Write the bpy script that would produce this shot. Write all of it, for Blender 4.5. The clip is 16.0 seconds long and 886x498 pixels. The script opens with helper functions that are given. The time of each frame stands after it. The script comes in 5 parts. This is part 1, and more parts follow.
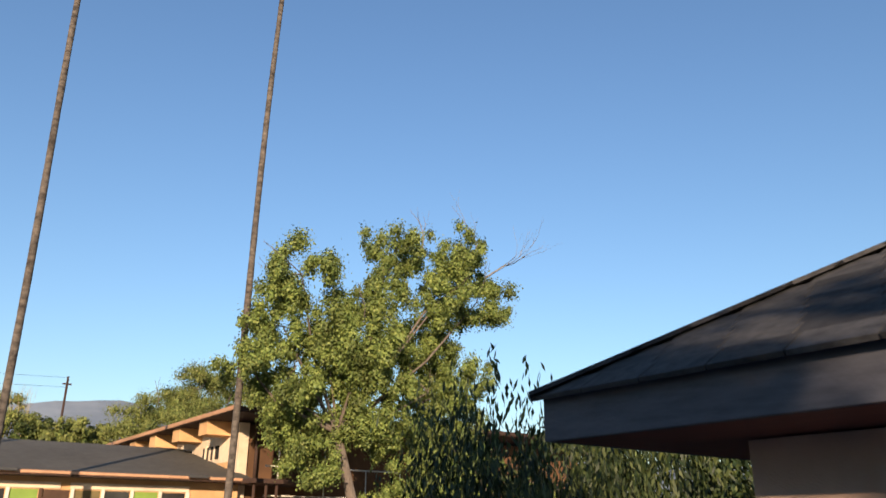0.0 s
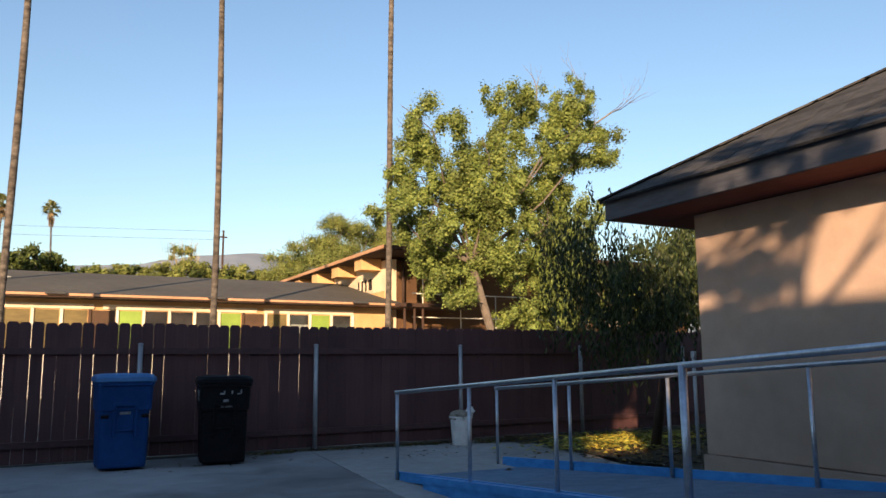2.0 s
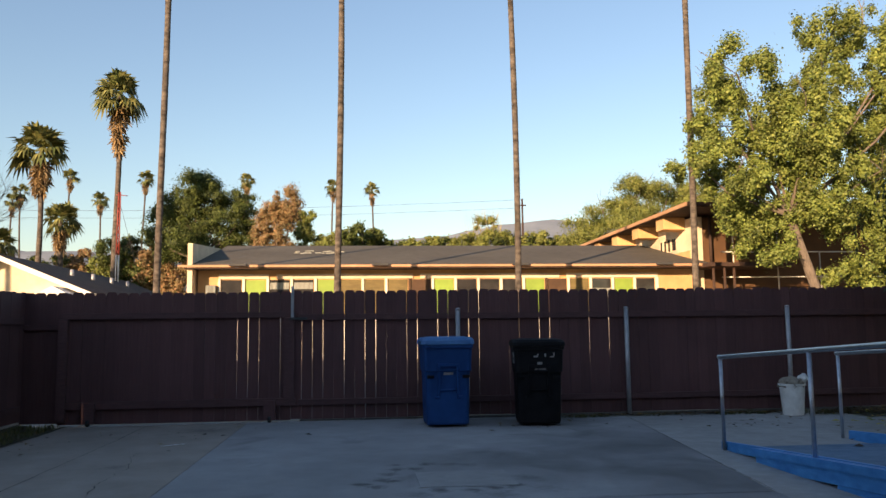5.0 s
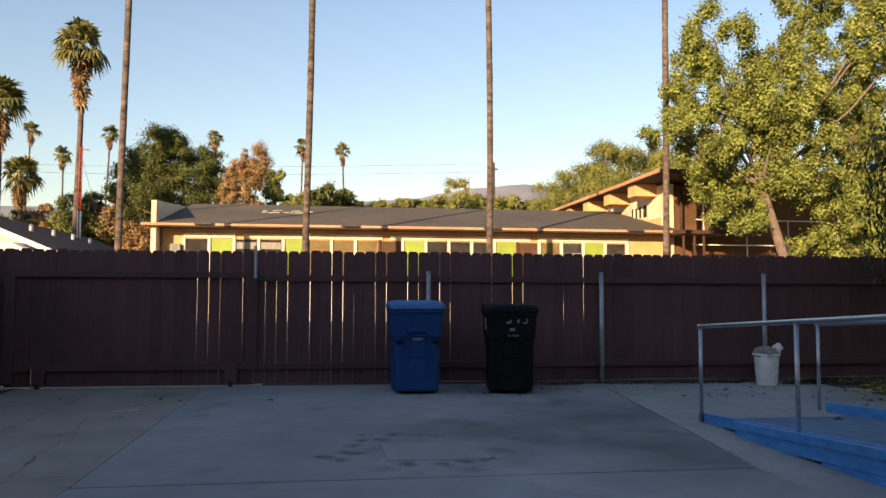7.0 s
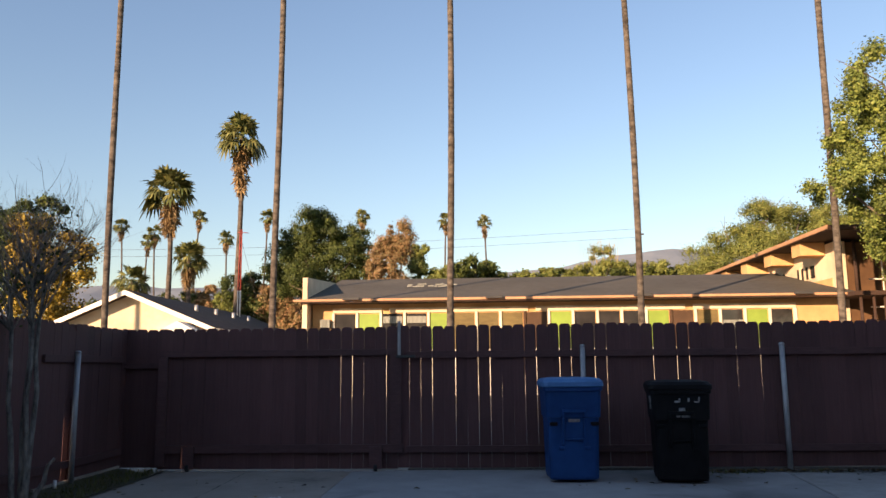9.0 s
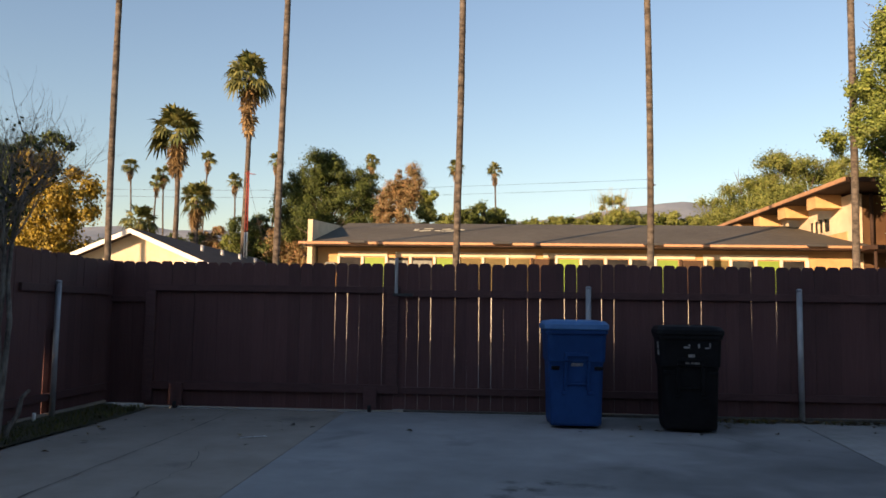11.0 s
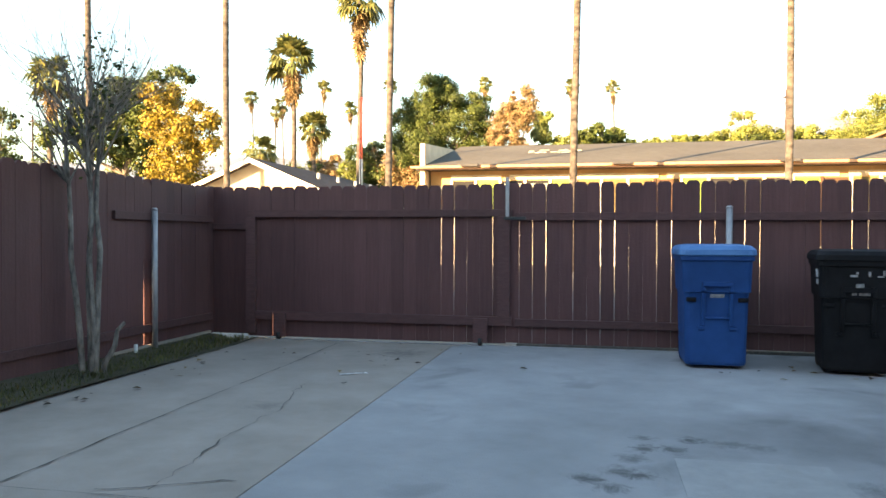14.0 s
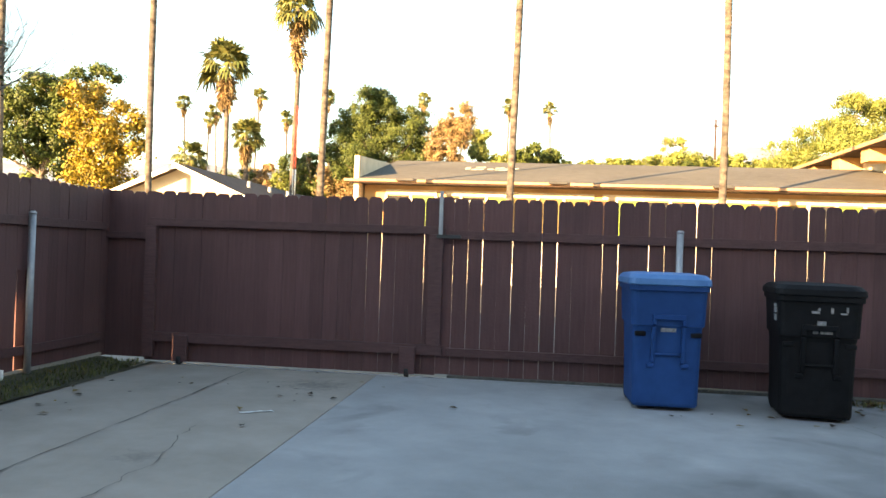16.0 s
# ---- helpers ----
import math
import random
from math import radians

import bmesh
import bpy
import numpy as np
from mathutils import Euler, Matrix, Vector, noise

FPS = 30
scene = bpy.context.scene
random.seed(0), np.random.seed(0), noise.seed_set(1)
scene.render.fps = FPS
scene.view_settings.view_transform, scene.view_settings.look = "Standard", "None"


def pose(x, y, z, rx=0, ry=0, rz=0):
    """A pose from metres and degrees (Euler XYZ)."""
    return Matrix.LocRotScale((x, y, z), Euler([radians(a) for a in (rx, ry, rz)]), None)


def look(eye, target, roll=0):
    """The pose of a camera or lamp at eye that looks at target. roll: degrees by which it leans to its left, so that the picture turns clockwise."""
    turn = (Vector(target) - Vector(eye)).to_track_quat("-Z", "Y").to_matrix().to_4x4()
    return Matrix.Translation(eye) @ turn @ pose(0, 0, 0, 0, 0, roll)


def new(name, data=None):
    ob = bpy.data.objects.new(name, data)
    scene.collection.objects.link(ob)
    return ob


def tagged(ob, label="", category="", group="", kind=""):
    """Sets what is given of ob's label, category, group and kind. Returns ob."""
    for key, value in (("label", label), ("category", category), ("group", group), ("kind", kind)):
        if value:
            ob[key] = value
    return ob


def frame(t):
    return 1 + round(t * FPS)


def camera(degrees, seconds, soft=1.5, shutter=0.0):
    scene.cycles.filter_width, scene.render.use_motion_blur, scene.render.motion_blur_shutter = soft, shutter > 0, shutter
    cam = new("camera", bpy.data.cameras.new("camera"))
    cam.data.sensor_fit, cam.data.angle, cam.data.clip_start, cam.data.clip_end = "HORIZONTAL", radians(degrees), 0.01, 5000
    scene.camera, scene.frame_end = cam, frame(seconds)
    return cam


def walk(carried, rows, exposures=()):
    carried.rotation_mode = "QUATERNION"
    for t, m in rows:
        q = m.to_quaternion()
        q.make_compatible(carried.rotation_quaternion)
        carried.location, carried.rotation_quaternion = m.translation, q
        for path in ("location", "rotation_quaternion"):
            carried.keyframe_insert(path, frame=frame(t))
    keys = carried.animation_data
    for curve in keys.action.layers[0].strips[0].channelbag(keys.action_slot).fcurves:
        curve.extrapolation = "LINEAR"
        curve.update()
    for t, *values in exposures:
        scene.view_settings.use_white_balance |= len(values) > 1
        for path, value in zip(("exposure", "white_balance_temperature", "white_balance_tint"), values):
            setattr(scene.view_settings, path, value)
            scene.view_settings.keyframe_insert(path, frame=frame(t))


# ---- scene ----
# ---- camera ----
cam = camera(59.9, 16.0, soft=1.5, shutter=0.15)
PATH = [
    (0, (2.085, -7.44, 2.333), (3.204, -5.931, 3.017), 0.2),
    (0.5, (1.058, -8.631, 1.871), (2.204, -7.063, 2.35), 0.2),
    (1, (0.547, -9.504, 1.444), (1.592, -7.851, 1.867), -0.1),
    (1.5, (-0.597, -11.129, 1.233), (0.395, -9.425, 1.573), -0.0),
    (2, (-0.662, -11.119, 1.206), (0.262, -9.37, 1.504), -0.5),
    (2.5, (-0.684, -11.13, 1.197), (0.098, -9.308, 1.464), -0.6),
    (3, (-0.69, -11.126, 1.201), (-0.047, -9.248, 1.442), -0.7),
    (3.5, (-0.705, -11.133, 1.199), (-0.186, -9.216, 1.432), -1.0),
    (4, (-0.711, -11.147, 1.219), (-0.406, -9.183, 1.444), -1.3),
    (4.2, (-0.692, -11.119, 1.206), (-0.452, -9.146, 1.43), -0.8),
    (6.3, (-0.703, -10.565, 1.202), (-0.516, -8.582, 1.373), -0.6),
    (6.5, (-0.704, -10.564, 1.204), (-0.472, -8.584, 1.362), -0.0),
    (7, (-0.665, -10.456, 1.219), (-0.388, -8.478, 1.336), 0.2),
    (7.5, (-0.625, -10.335, 1.262), (-0.479, -8.352, 1.479), -0.1),
    (8, (-0.626, -10.205, 1.252), (-0.612, -8.22, 1.502), -0.4),
    (8.5, (-0.656, -9.98, 1.269), (-0.718, -8.0, 1.549), -0.7),
    (8.7, (-0.678, -9.912, 1.28), (-0.758, -7.936, 1.581), -0.8),
    (10.8, (-0.632, -9.364, 1.216), (-0.779, -7.381, 1.429), 0.7),
    (11, (-0.599, -9.302, 1.191), (-0.717, -7.312, 1.357), 0.8),
    (11.5, (-0.59, -9.206, 1.179), (-0.537, -7.208, 1.254), 1.7),
    (12, (-0.628, -9.08, 1.181), (-0.484, -7.085, 1.197), 0.3),
    (12.5, (-0.674, -8.965, 1.187), (-0.464, -6.976, 1.145), 1.9),
    (13, (-0.728, -8.861, 1.184), (-0.707, -6.863, 1.099), 1.5),
    (13.5, (-0.688, -8.65, 1.194), (-0.971, -6.671, 1.126), -0.3),
    (14, (-0.652, -8.428, 1.199), (-1.066, -6.472, 1.167), 0.2),
    (14.5, (-0.683, -8.221, 1.211), (-1.167, -6.281, 1.18), 0.6),
    (15, (-0.739, -8.005, 1.231), (-1.199, -6.059, 1.238), 0.4),
    (15.5, (-0.721, -7.829, 1.225), (-1.026, -5.853, 1.226), 0.2),
    (16, (-0.739, -7.602, 1.237), (-0.986, -5.617, 1.248), 2.0),
]
EXPOSURES = [(0, 0.84, 6100, 16), (1.0, 0.68, 6200, 16), (2.0, 1.14, 6900, 18), (4.0, 1.17, 7200, 19), (7.0, 1.27, 7900, 25), (8.5, 1.22, 7300, 25), (10.8, 1.05, 7600, 23), (11.5, 1.16, 8200, 23), (12.0, 1.72, 8600, 23), (12.5, 2.12, 8100, 18), (13.5, 2.92, 8300, 16), (14.5, 2.94, 8900, 16), (16, 2.98, 9300, 16)]
walk(cam, [(t, look(eye, target, roll)) for t, eye, target, roll in PATH], EXPOSURES)

# ---- light ----
SUN_AZ, SUN_EL = 216.0, 14.0            # degrees clockwise from +Y, degrees above the horizon
world = bpy.data.worlds.new("sky")
scene.world = world
world.use_nodes = True
wn = world.node_tree
sky = wn.nodes.new("ShaderNodeTexSky")
sky.sky_type = 'NISHITA'
sky.sun_disc = False
sky.sun_elevation = radians(SUN_EL)
sky.sun_rotation = radians(SUN_AZ)
sky.air_density, sky.dust_density, sky.ozone_density = 1.35, 0.3, 3.6
wn.links.new(sky.outputs[0], wn.nodes["Background"].inputs[0])
wn.nodes["Background"].inputs[1].default_value = 0.1
sun = new("sun", bpy.data.lights.new("sun", 'SUN'))
sun.data.energy = 5.0
sun.data.angle = radians(0.6)
sun.data.color = (1.0, 0.76, 0.5)
_a, _e = radians(SUN_AZ), radians(SUN_EL)
SUN_FROM = Vector((math.sin(_a) * math.cos(_e), math.cos(_a) * math.cos(_e), math.sin(_e)))
sun.matrix_world = look(SUN_FROM * 50, (0, 0, 0))


# ---- materials ----
def surface(name, c1, c2, scale=(8, 8, 8), rough=0.8, bump=0.15, fine=60.0, metal=0.0, large=0.6, rand=0.0, island=False, spec=0.4):
    """Two-scale noise colour on world position, with fine relief."""
    m = bpy.data.materials.new(name)
    m.use_nodes = True
    nt = m.node_tree
    N, L = nt.nodes, nt.links
    p = N["Principled BSDF"]
    p.inputs["Roughness"].default_value = rough
    p.inputs["Metallic"].default_value = metal
    p.inputs["Specular IOR Level"].default_value = spec
    g = N.new("ShaderNodeNewGeometry")
    mp = N.new("ShaderNodeMapping")
    mp.inputs["Scale"].default_value = scale
    L.new(g.outputs["Position"], mp.inputs["Vector"])
    n1 = N.new("ShaderNodeTexNoise")
    n1.inputs["Scale"].default_value = 1.0
    n1.inputs["Detail"].default_value = 6.0
    n1.inputs["Roughness"].default_value = 0.65
    L.new(mp.outputs[0], n1.inputs["Vector"])
    r = N.new("ShaderNodeValToRGB")
    r.color_ramp.elements[0].position, r.color_ramp.elements[1].position = 0.32, 0.68
    r.color_ramp.elements[0].color, r.color_ramp.elements[1].color = (*c1, 1), (*c2, 1)
    L.new(n1.outputs["Fac"], r.inputs[0])
    n2 = N.new("ShaderNodeTexNoise")
    n2.inputs["Scale"].default_value = large
    n2.inputs["Detail"].default_value = 4.0
    L.new(g.outputs["Position"], n2.inputs["Vector"])
    mr = N.new("ShaderNodeMapRange")
    mr.inputs["From Min"].default_value, mr.inputs["From Max"].default_value = 0.3, 0.7
    mr.inputs["To Min"].default_value, mr.inputs["To Max"].default_value = 0.8, 1.15
    L.new(n2.outputs["Fac"], mr.inputs["Value"])
    val = mr.outputs[0]
    if rand or island:
        src = g.outputs["Random Per Island"] if island else N.new("ShaderNodeObjectInfo").outputs["Random"]
        m2 = N.new("ShaderNodeMapRange")
        m2.inputs["To Min"].default_value, m2.inputs["To Max"].default_value = 1 - rand, 1 + rand
        L.new(src, m2.inputs["Value"])
        mu = N.new("ShaderNodeMath")
        mu.operation = 'MULTIPLY'
        L.new(val, mu.inputs[0])
        L.new(m2.outputs[0], mu.inputs[1])
        val = mu.outputs[0]
    mx = N.new("ShaderNodeVectorMath")
    mx.operation = 'SCALE'
    L.new(r.outputs[0], mx.inputs[0])
    L.new(val, mx.inputs["Scale"])
    L.new(mx.outputs[0], p.inputs["Base Color"])
    n3 = N.new("ShaderNodeTexNoise")
    n3.inputs["Scale"].default_value = fine
    n3.inputs["Detail"].default_value = 3.0
    L.new(g.outputs["Position"], n3.inputs["Vector"])
    b = N.new("ShaderNodeBump")
    b.inputs["Strength"].default_value = bump
    b.inputs["Distance"].default_value = 0.01
    L.new(n3.outputs["Fac"], b.inputs["Height"])
    L.new(b.outputs[0], p.inputs["Normal"])
    return m


def leafy(name, c1, c2, c3):
    """Leaf colour picked leaf by leaf, part of the light passing through."""
    m = bpy.data.materials.new(name)
    m.use_nodes = True
    nt = m.node_tree
    N, L = nt.nodes, nt.links
    p = N["Principled BSDF"]
    p.inputs["Roughness"].default_value = 0.55
    p.inputs["Specular IOR Level"].default_value = 0.3
    g = N.new("ShaderNodeNewGeometry")
    r = N.new("ShaderNodeValToRGB")
    r.color_ramp.elements[0].color, r.color_ramp.elements[1].color = (*c1, 1), (*c3, 1)
    e = r.color_ramp.elements.new(0.55)
    e.color = (*c2, 1)
    L.new(g.outputs["Random Per Island"], r.inputs[0])
    n = N.new("ShaderNodeTexNoise")
    n.inputs["Scale"].default_value, n.inputs["Detail"].default_value = 1.3, 3.0
    L.new(g.outputs["Position"], n.inputs["Vector"])
    mr = N.new("ShaderNodeMapRange")
    mr.inputs["From Min"].default_value, mr.inputs["From Max"].default_value = 0.3, 0.7
    mr.inputs["To Min"].default_value, mr.inputs["To Max"].default_value = 0.5, 1.45
    L.new(n.outputs["Fac"], mr.inputs["Value"])
    sc = N.new("ShaderNodeVectorMath")
    sc.operation = 'SCALE'
    L.new(r.outputs[0], sc.inputs[0])
    L.new(mr.outputs[0], sc.inputs["Scale"])
    L.new(sc.outputs[0], p.inputs["Base Color"])
    t = N.new("ShaderNodeBsdfTranslucent")
    L.new(sc.outputs[0], t.inputs["Color"])
    mx = N.new("ShaderNodeMixShader")
    mx.inputs[0].default_value = 0.14
    L.new(p.outputs[0], mx.inputs[1])
    L.new(t.outputs[0], mx.inputs[2])
    L.new(mx.outputs[0], N["Material Output"].inputs["Surface"])
    return m


def stained(name, c1, c2, spots, dark, soft=()):
    """Concrete with ragged dark marks round the spots and broad faint tinges, each (x, y, radius, depth)."""
    m = surface(name, c1, c2, (2.2, 2.2, 2.2), 0.9, 0.3, 90.0, large=0.35)
    N, L = m.node_tree.nodes, m.node_tree.links
    p = N["Principled BSDF"]
    base = p.inputs["Base Color"].links[0].from_socket
    g = N.new("ShaderNodeNewGeometry")

    def grain(scale, rough):
        n = N.new("ShaderNodeTexNoise")
        n.inputs["Scale"].default_value, n.inputs["Detail"].default_value = scale, 10.0
        n.inputs["Roughness"].default_value = rough
        n.inputs["Distortion"].default_value = 0.6
        L.new(g.outputs["Position"], n.inputs["Vector"])
        return n.outputs["Fac"]

    def blend(rows, fac, rise, edge):
        nonlocal base
        for x, y, rad, deep in rows:
            d = N.new("ShaderNodeVectorMath")
            d.operation = 'DISTANCE'
            L.new(g.outputs["Position"], d.inputs[0])
            d.inputs[1].default_value = (x, y, 0)
            f = N.new("ShaderNodeMapRange")
            f.inputs["From Min"].default_value, f.inputs["From Max"].default_value = 0.0, rad
            f.inputs["To Min"].default_value, f.inputs["To Max"].default_value = rise, -0.3
            L.new(d.outputs["Value"], f.inputs["Value"])
            ad = N.new("ShaderNodeMath")
            ad.operation = 'ADD'
            L.new(f.outputs[0], ad.inputs[0])
            L.new(fac, ad.inputs[1])
            st = N.new("ShaderNodeMapRange")
            st.inputs["From Min"].default_value, st.inputs["From Max"].default_value = edge
            st.inputs["To Min"].default_value, st.inputs["To Max"].default_value = 0.0, deep
            L.new(ad.outputs[0], st.inputs["Value"])
            mx = N.new("ShaderNodeMix")
            mx.data_type = 'RGBA'
            L.new(st.outputs[0], mx.inputs["Factor"])
            L.new(base, mx.inputs[6])
            mx.inputs[7].default_value = (*dark, 1)
            base = mx.outputs[2]

    blend(soft, grain(1.3, 0.5), 0.5, (0.3, 1.0))
    blend(spots, grain(10.0, 0.82), 0.2, (0.5, 0.7))
    L.new(base, p.inputs["Base Color"])
    return m


M_FENCE = surface("fence_paint", (0.09, 0.0378, 0.0368), (0.112, 0.0505, 0.0488), (40, 40, 2.2), 0.75, 0.25, 38.0, large=0.8, rand=0.12)
M_FRAME = surface("fence_frame_paint", (0.076, 0.033, 0.0318), (0.108, 0.050, 0.048), (9, 50, 50), 0.75, 0.35, 45.0, rand=0.1)
M_STEEL = surface("galvanised_steel", (0.26, 0.27, 0.28), (0.42, 0.43, 0.44), (18, 18, 6), 0.5, 0.1, 80.0, metal=0.45)
M_RAILS = surface("painted_rail_steel", (0.36, 0.39, 0.43), (0.52, 0.55, 0.6), (20, 20, 20), 0.3, 0.08, 80.0, metal=0.8)
OIL = [(-0.74, -4.57, 0.25, 0.86), (-0.62, -4.68, 0.25, 0.8), (-0.58, -4.4, 0.28, 0.69), (-0.47, -4.46, 0.25, 0.86), (-0.5, -4.15, 0.25, 0.63), (-0.42, -3.95, 0.25, 0.8), (-0.42, -3.7, 0.22, 0.57),
       (-0.28, -3.92, 0.25, 0.8), (-0.14, -3.7, 0.25, 0.9), (0.05, -3.74, 0.28, 0.57), (0.2, -3.8, 0.25, 0.46), (-0.12, -4.87, 0.25, 0.86), (0.1, -4.9, 0.25, 0.69), (0.3, -4.85, 0.25, 0.75),
       (0.47, -4.78, 0.25, 0.8), (0.62, -4.45, 0.3, 0.46), (0.3, -5.1, 0.5, 0.46), (-0.3, -5.0, 0.37, 0.4), (0.7, -4.95, 0.37, 0.4)]
M_CONC = stained("concrete_main", (0.258, 0.258, 0.252), (0.322, 0.322, 0.316), OIL, (0.06, 0.058, 0.056), [(0.3, -3.5, 1.0, 0.3), (1.2, -3.7, 1.7, 0.45), (2.4, -2.9, 2.2, 0.6), (2.2, -4.9, 1.7, 0.45), (0.9, -0.7, 1.0, 0.3), (1.6, -0.6, 1.2, 0.4)])
M_CONC_L = stained("concrete_old", (0.27, 0.23, 0.19), (0.345, 0.297, 0.25), [(-2.7, -0.8, 0.9, 0.6), (-3.0, -3.4, 0.4, 0.4)], (0.1, 0.09, 0.08))
M_CONC_P = surface("concrete_patch", (0.27, 0.267, 0.25), (0.36, 0.35, 0.33), (5, 5, 5), 0.9, 0.3, 90.0)
M_CRACK = surface("crack_dirt", (0.045, 0.041, 0.036), (0.13, 0.118, 0.1), (30, 30, 30), 0.95)
M_GROUND = surface("ground_earth", (0.15, 0.14, 0.12), (0.24, 0.22, 0.19), (0.7, 0.7, 0.7), 0.95, 0.3, 12.0, large=0.05)
M_SOIL = surface("bed_soil", (0.035, 0.036, 0.018), (0.085, 0.072, 0.045), (7, 7, 7), 0.95, 0.6, 40.0)
M_GRASS = leafy("grass_blades", (0.055, 0.062, 0.012), (0.085, 0.09, 0.02), (0.15, 0.125, 0.04))
M_LITTER = leafy("dry_leaves", (0.035, 0.022, 0.013), (0.085, 0.052, 0.022), (0.2, 0.125, 0.03))
M_GOLD = leafy("yellow_ground_leaves", (0.12, 0.17, 0.03), (0.42, 0.34, 0.05), (0.62, 0.48, 0.08))
M_BLUE = surface("blue_bin_plastic", (0.004, 0.044, 0.148), (0.006, 0.058, 0.188), (5, 5, 5), 0.55, 0.1, 120.0, spec=0.15)
M_BLUE_LID = surface("blue_lid_plastic", (0.03, 0.15, 0.34), (0.055, 0.2, 0.42), (6, 6, 6), 0.55, 0.1, 120.0)
M_BLACK = surface("black_bin_plastic", (0.006, 0.006, 0.0065), (0.013, 0.013, 0.014), (6, 6, 6), 0.6, 0.12, 120.0, spec=0.1)
M_RUBBER = surface("rubber", (0.015, 0.015, 0.015), (0.03, 0.03, 0.03), (20, 20, 20), 0.8)
M_LABEL = surface("label_white", (0.11, 0.11, 0.11), (0.34, 0.34, 0.34), (40, 40, 40), 0.7)
M_WHITE = surface("white_plastic", (0.55, 0.54, 0.5), (0.75, 0.74, 0.7), (8, 8, 8), 0.5)
M_RAMP_BLUE = surface("ramp_blue_paint", (0.015, 0.19, 0.48), (0.045, 0.31, 0.64), (6, 6, 14), 0.5, 0.2, 60.0, rand=0.1)
M_RAMP_DECK = surface("ramp_deck_grey", (0.06, 0.135, 0.21), (0.115, 0.2, 0.285), (5, 5, 5), 0.8, 0.35, 120.0)
M_STUCCO = surface("office_stucco", (0.42, 0.29, 0.215), (0.49, 0.345, 0.255), (3, 3, 3), 0.92, 0.5, 110.0)
M_STUCCO_B = surface("office_base_stucco", (0.37, 0.265, 0.20), (0.43, 0.31, 0.235), (3, 3, 3), 0.92, 0.5, 110.0)
M_FASCIA = surface("grey_fascia_paint", (0.055, 0.055, 0.065), (0.095, 0.095, 0.108), (3, 3, 20), 0.7)
M_SOFFIT = surface("red_brown_soffit", (0.13, 0.035, 0.022), (0.18, 0.05, 0.03), (20, 3, 20), 0.8)
M_SHINGLE = surface("asphalt_shingle", (0.018, 0.018, 0.019), (0.05, 0.048, 0.047), (14, 14, 14), 0.95, 0.6, 120.0, rand=0.55)
M_HALL = surface("orange_stucco", (0.50, 0.29, 0.125), (0.57, 0.34, 0.155), (1.2, 1.2, 1.2), 0.9, 0.3, 60.0)
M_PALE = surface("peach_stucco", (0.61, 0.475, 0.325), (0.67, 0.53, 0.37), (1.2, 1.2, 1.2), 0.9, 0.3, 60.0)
M_HALL_ROOF = surface("hall_composition_roof", (0.058, 0.053, 0.042), (0.088, 0.08, 0.064), (3, 3, 3), 0.95, 0.4, 50.0, large=0.25)
M_CREAM = surface("cream_wainscot", (0.55, 0.51, 0.45), (0.62, 0.58, 0.52), (1.2, 1.2, 1.2), 0.9, 0.3, 60.0)
M_TRIM_O = surface("orange_trim", (0.384, 0.208, 0.112), (0.464, 0.264, 0.144), (4, 4, 4), 0.7)
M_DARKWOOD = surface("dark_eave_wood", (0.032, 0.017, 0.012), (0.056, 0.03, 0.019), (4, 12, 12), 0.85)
M_LIME = surface("lime_panel", (0.16, 0.248, 0.04), (0.2, 0.296, 0.048), (2, 2, 2), 0.6)
M_TAN = surface("tan_blind", (0.111, 0.0813, 0.0292), (0.156, 0.117, 0.0423), (2, 2, 10), 0.7)
M_BROWNP = surface("brown_panel", (0.055, 0.03, 0.016), (0.085, 0.045, 0.024), (2, 2, 2), 0.8)
M_CURTAIN = surface("pale_curtain", (0.13, 0.14, 0.12), (0.3, 0.31, 0.28), (14, 14, 2), 0.9)
M_MULL = surface("cream_mullion", (0.544, 0.504, 0.416), (0.64, 0.6, 0.504), (4, 4, 4), 0.6)
M_GLASS = surface("dark_window_glass", (0.02, 0.02, 0.02), (0.045, 0.042, 0.04), (1.5, 1.5, 1.5), 0.08, 0.0, spec=0.6)
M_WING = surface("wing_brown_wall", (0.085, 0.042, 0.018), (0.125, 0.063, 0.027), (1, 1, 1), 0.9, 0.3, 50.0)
M_HOUSE = surface("pale_house_stucco", (0.544, 0.448, 0.304), (0.608, 0.512, 0.368), (1.5, 1.5, 1.5), 0.9, 0.3, 60.0)
M_HOUSE_ROOF = surface("brown_house_roof", (0.0429, 0.0281, 0.0226), (0.0718, 0.0499, 0.0406), (4, 4, 4), 0.95, 0.4, 50.0)
M_REAR = surface("shade_block_stucco", (0.33, 0.28, 0.24), (0.4, 0.34, 0.3), (1.5, 1.5, 1.5), 0.9, 0.3, 60.0)
M_TRUNK = surface("palm_trunk_bark", (0.016, 0.013, 0.011), (0.15, 0.125, 0.1), (3.5, 3.5, 6), 0.95, 0.7, 25.0, large=0.9)
M_BARK = surface("tree_bark", (0.08, 0.064, 0.048), (0.19, 0.152, 0.118), (9, 9, 3), 0.95, 0.7, 30.0)
M_BARKG = surface("grey_twig_bark", (0.10, 0.09, 0.08), (0.30, 0.275, 0.24), (14, 14, 5), 0.9, 0.4, 50.0)
M_SAPLING = surface("sapling_bark", (0.05, 0.042, 0.036), (0.34, 0.31, 0.27), (13, 13, 5), 0.9, 0.4, 50.0)
M_LEAF = leafy("broad_leaves", (0.085, 0.122, 0.026), (0.145, 0.188, 0.042), (0.225, 0.255, 0.062))
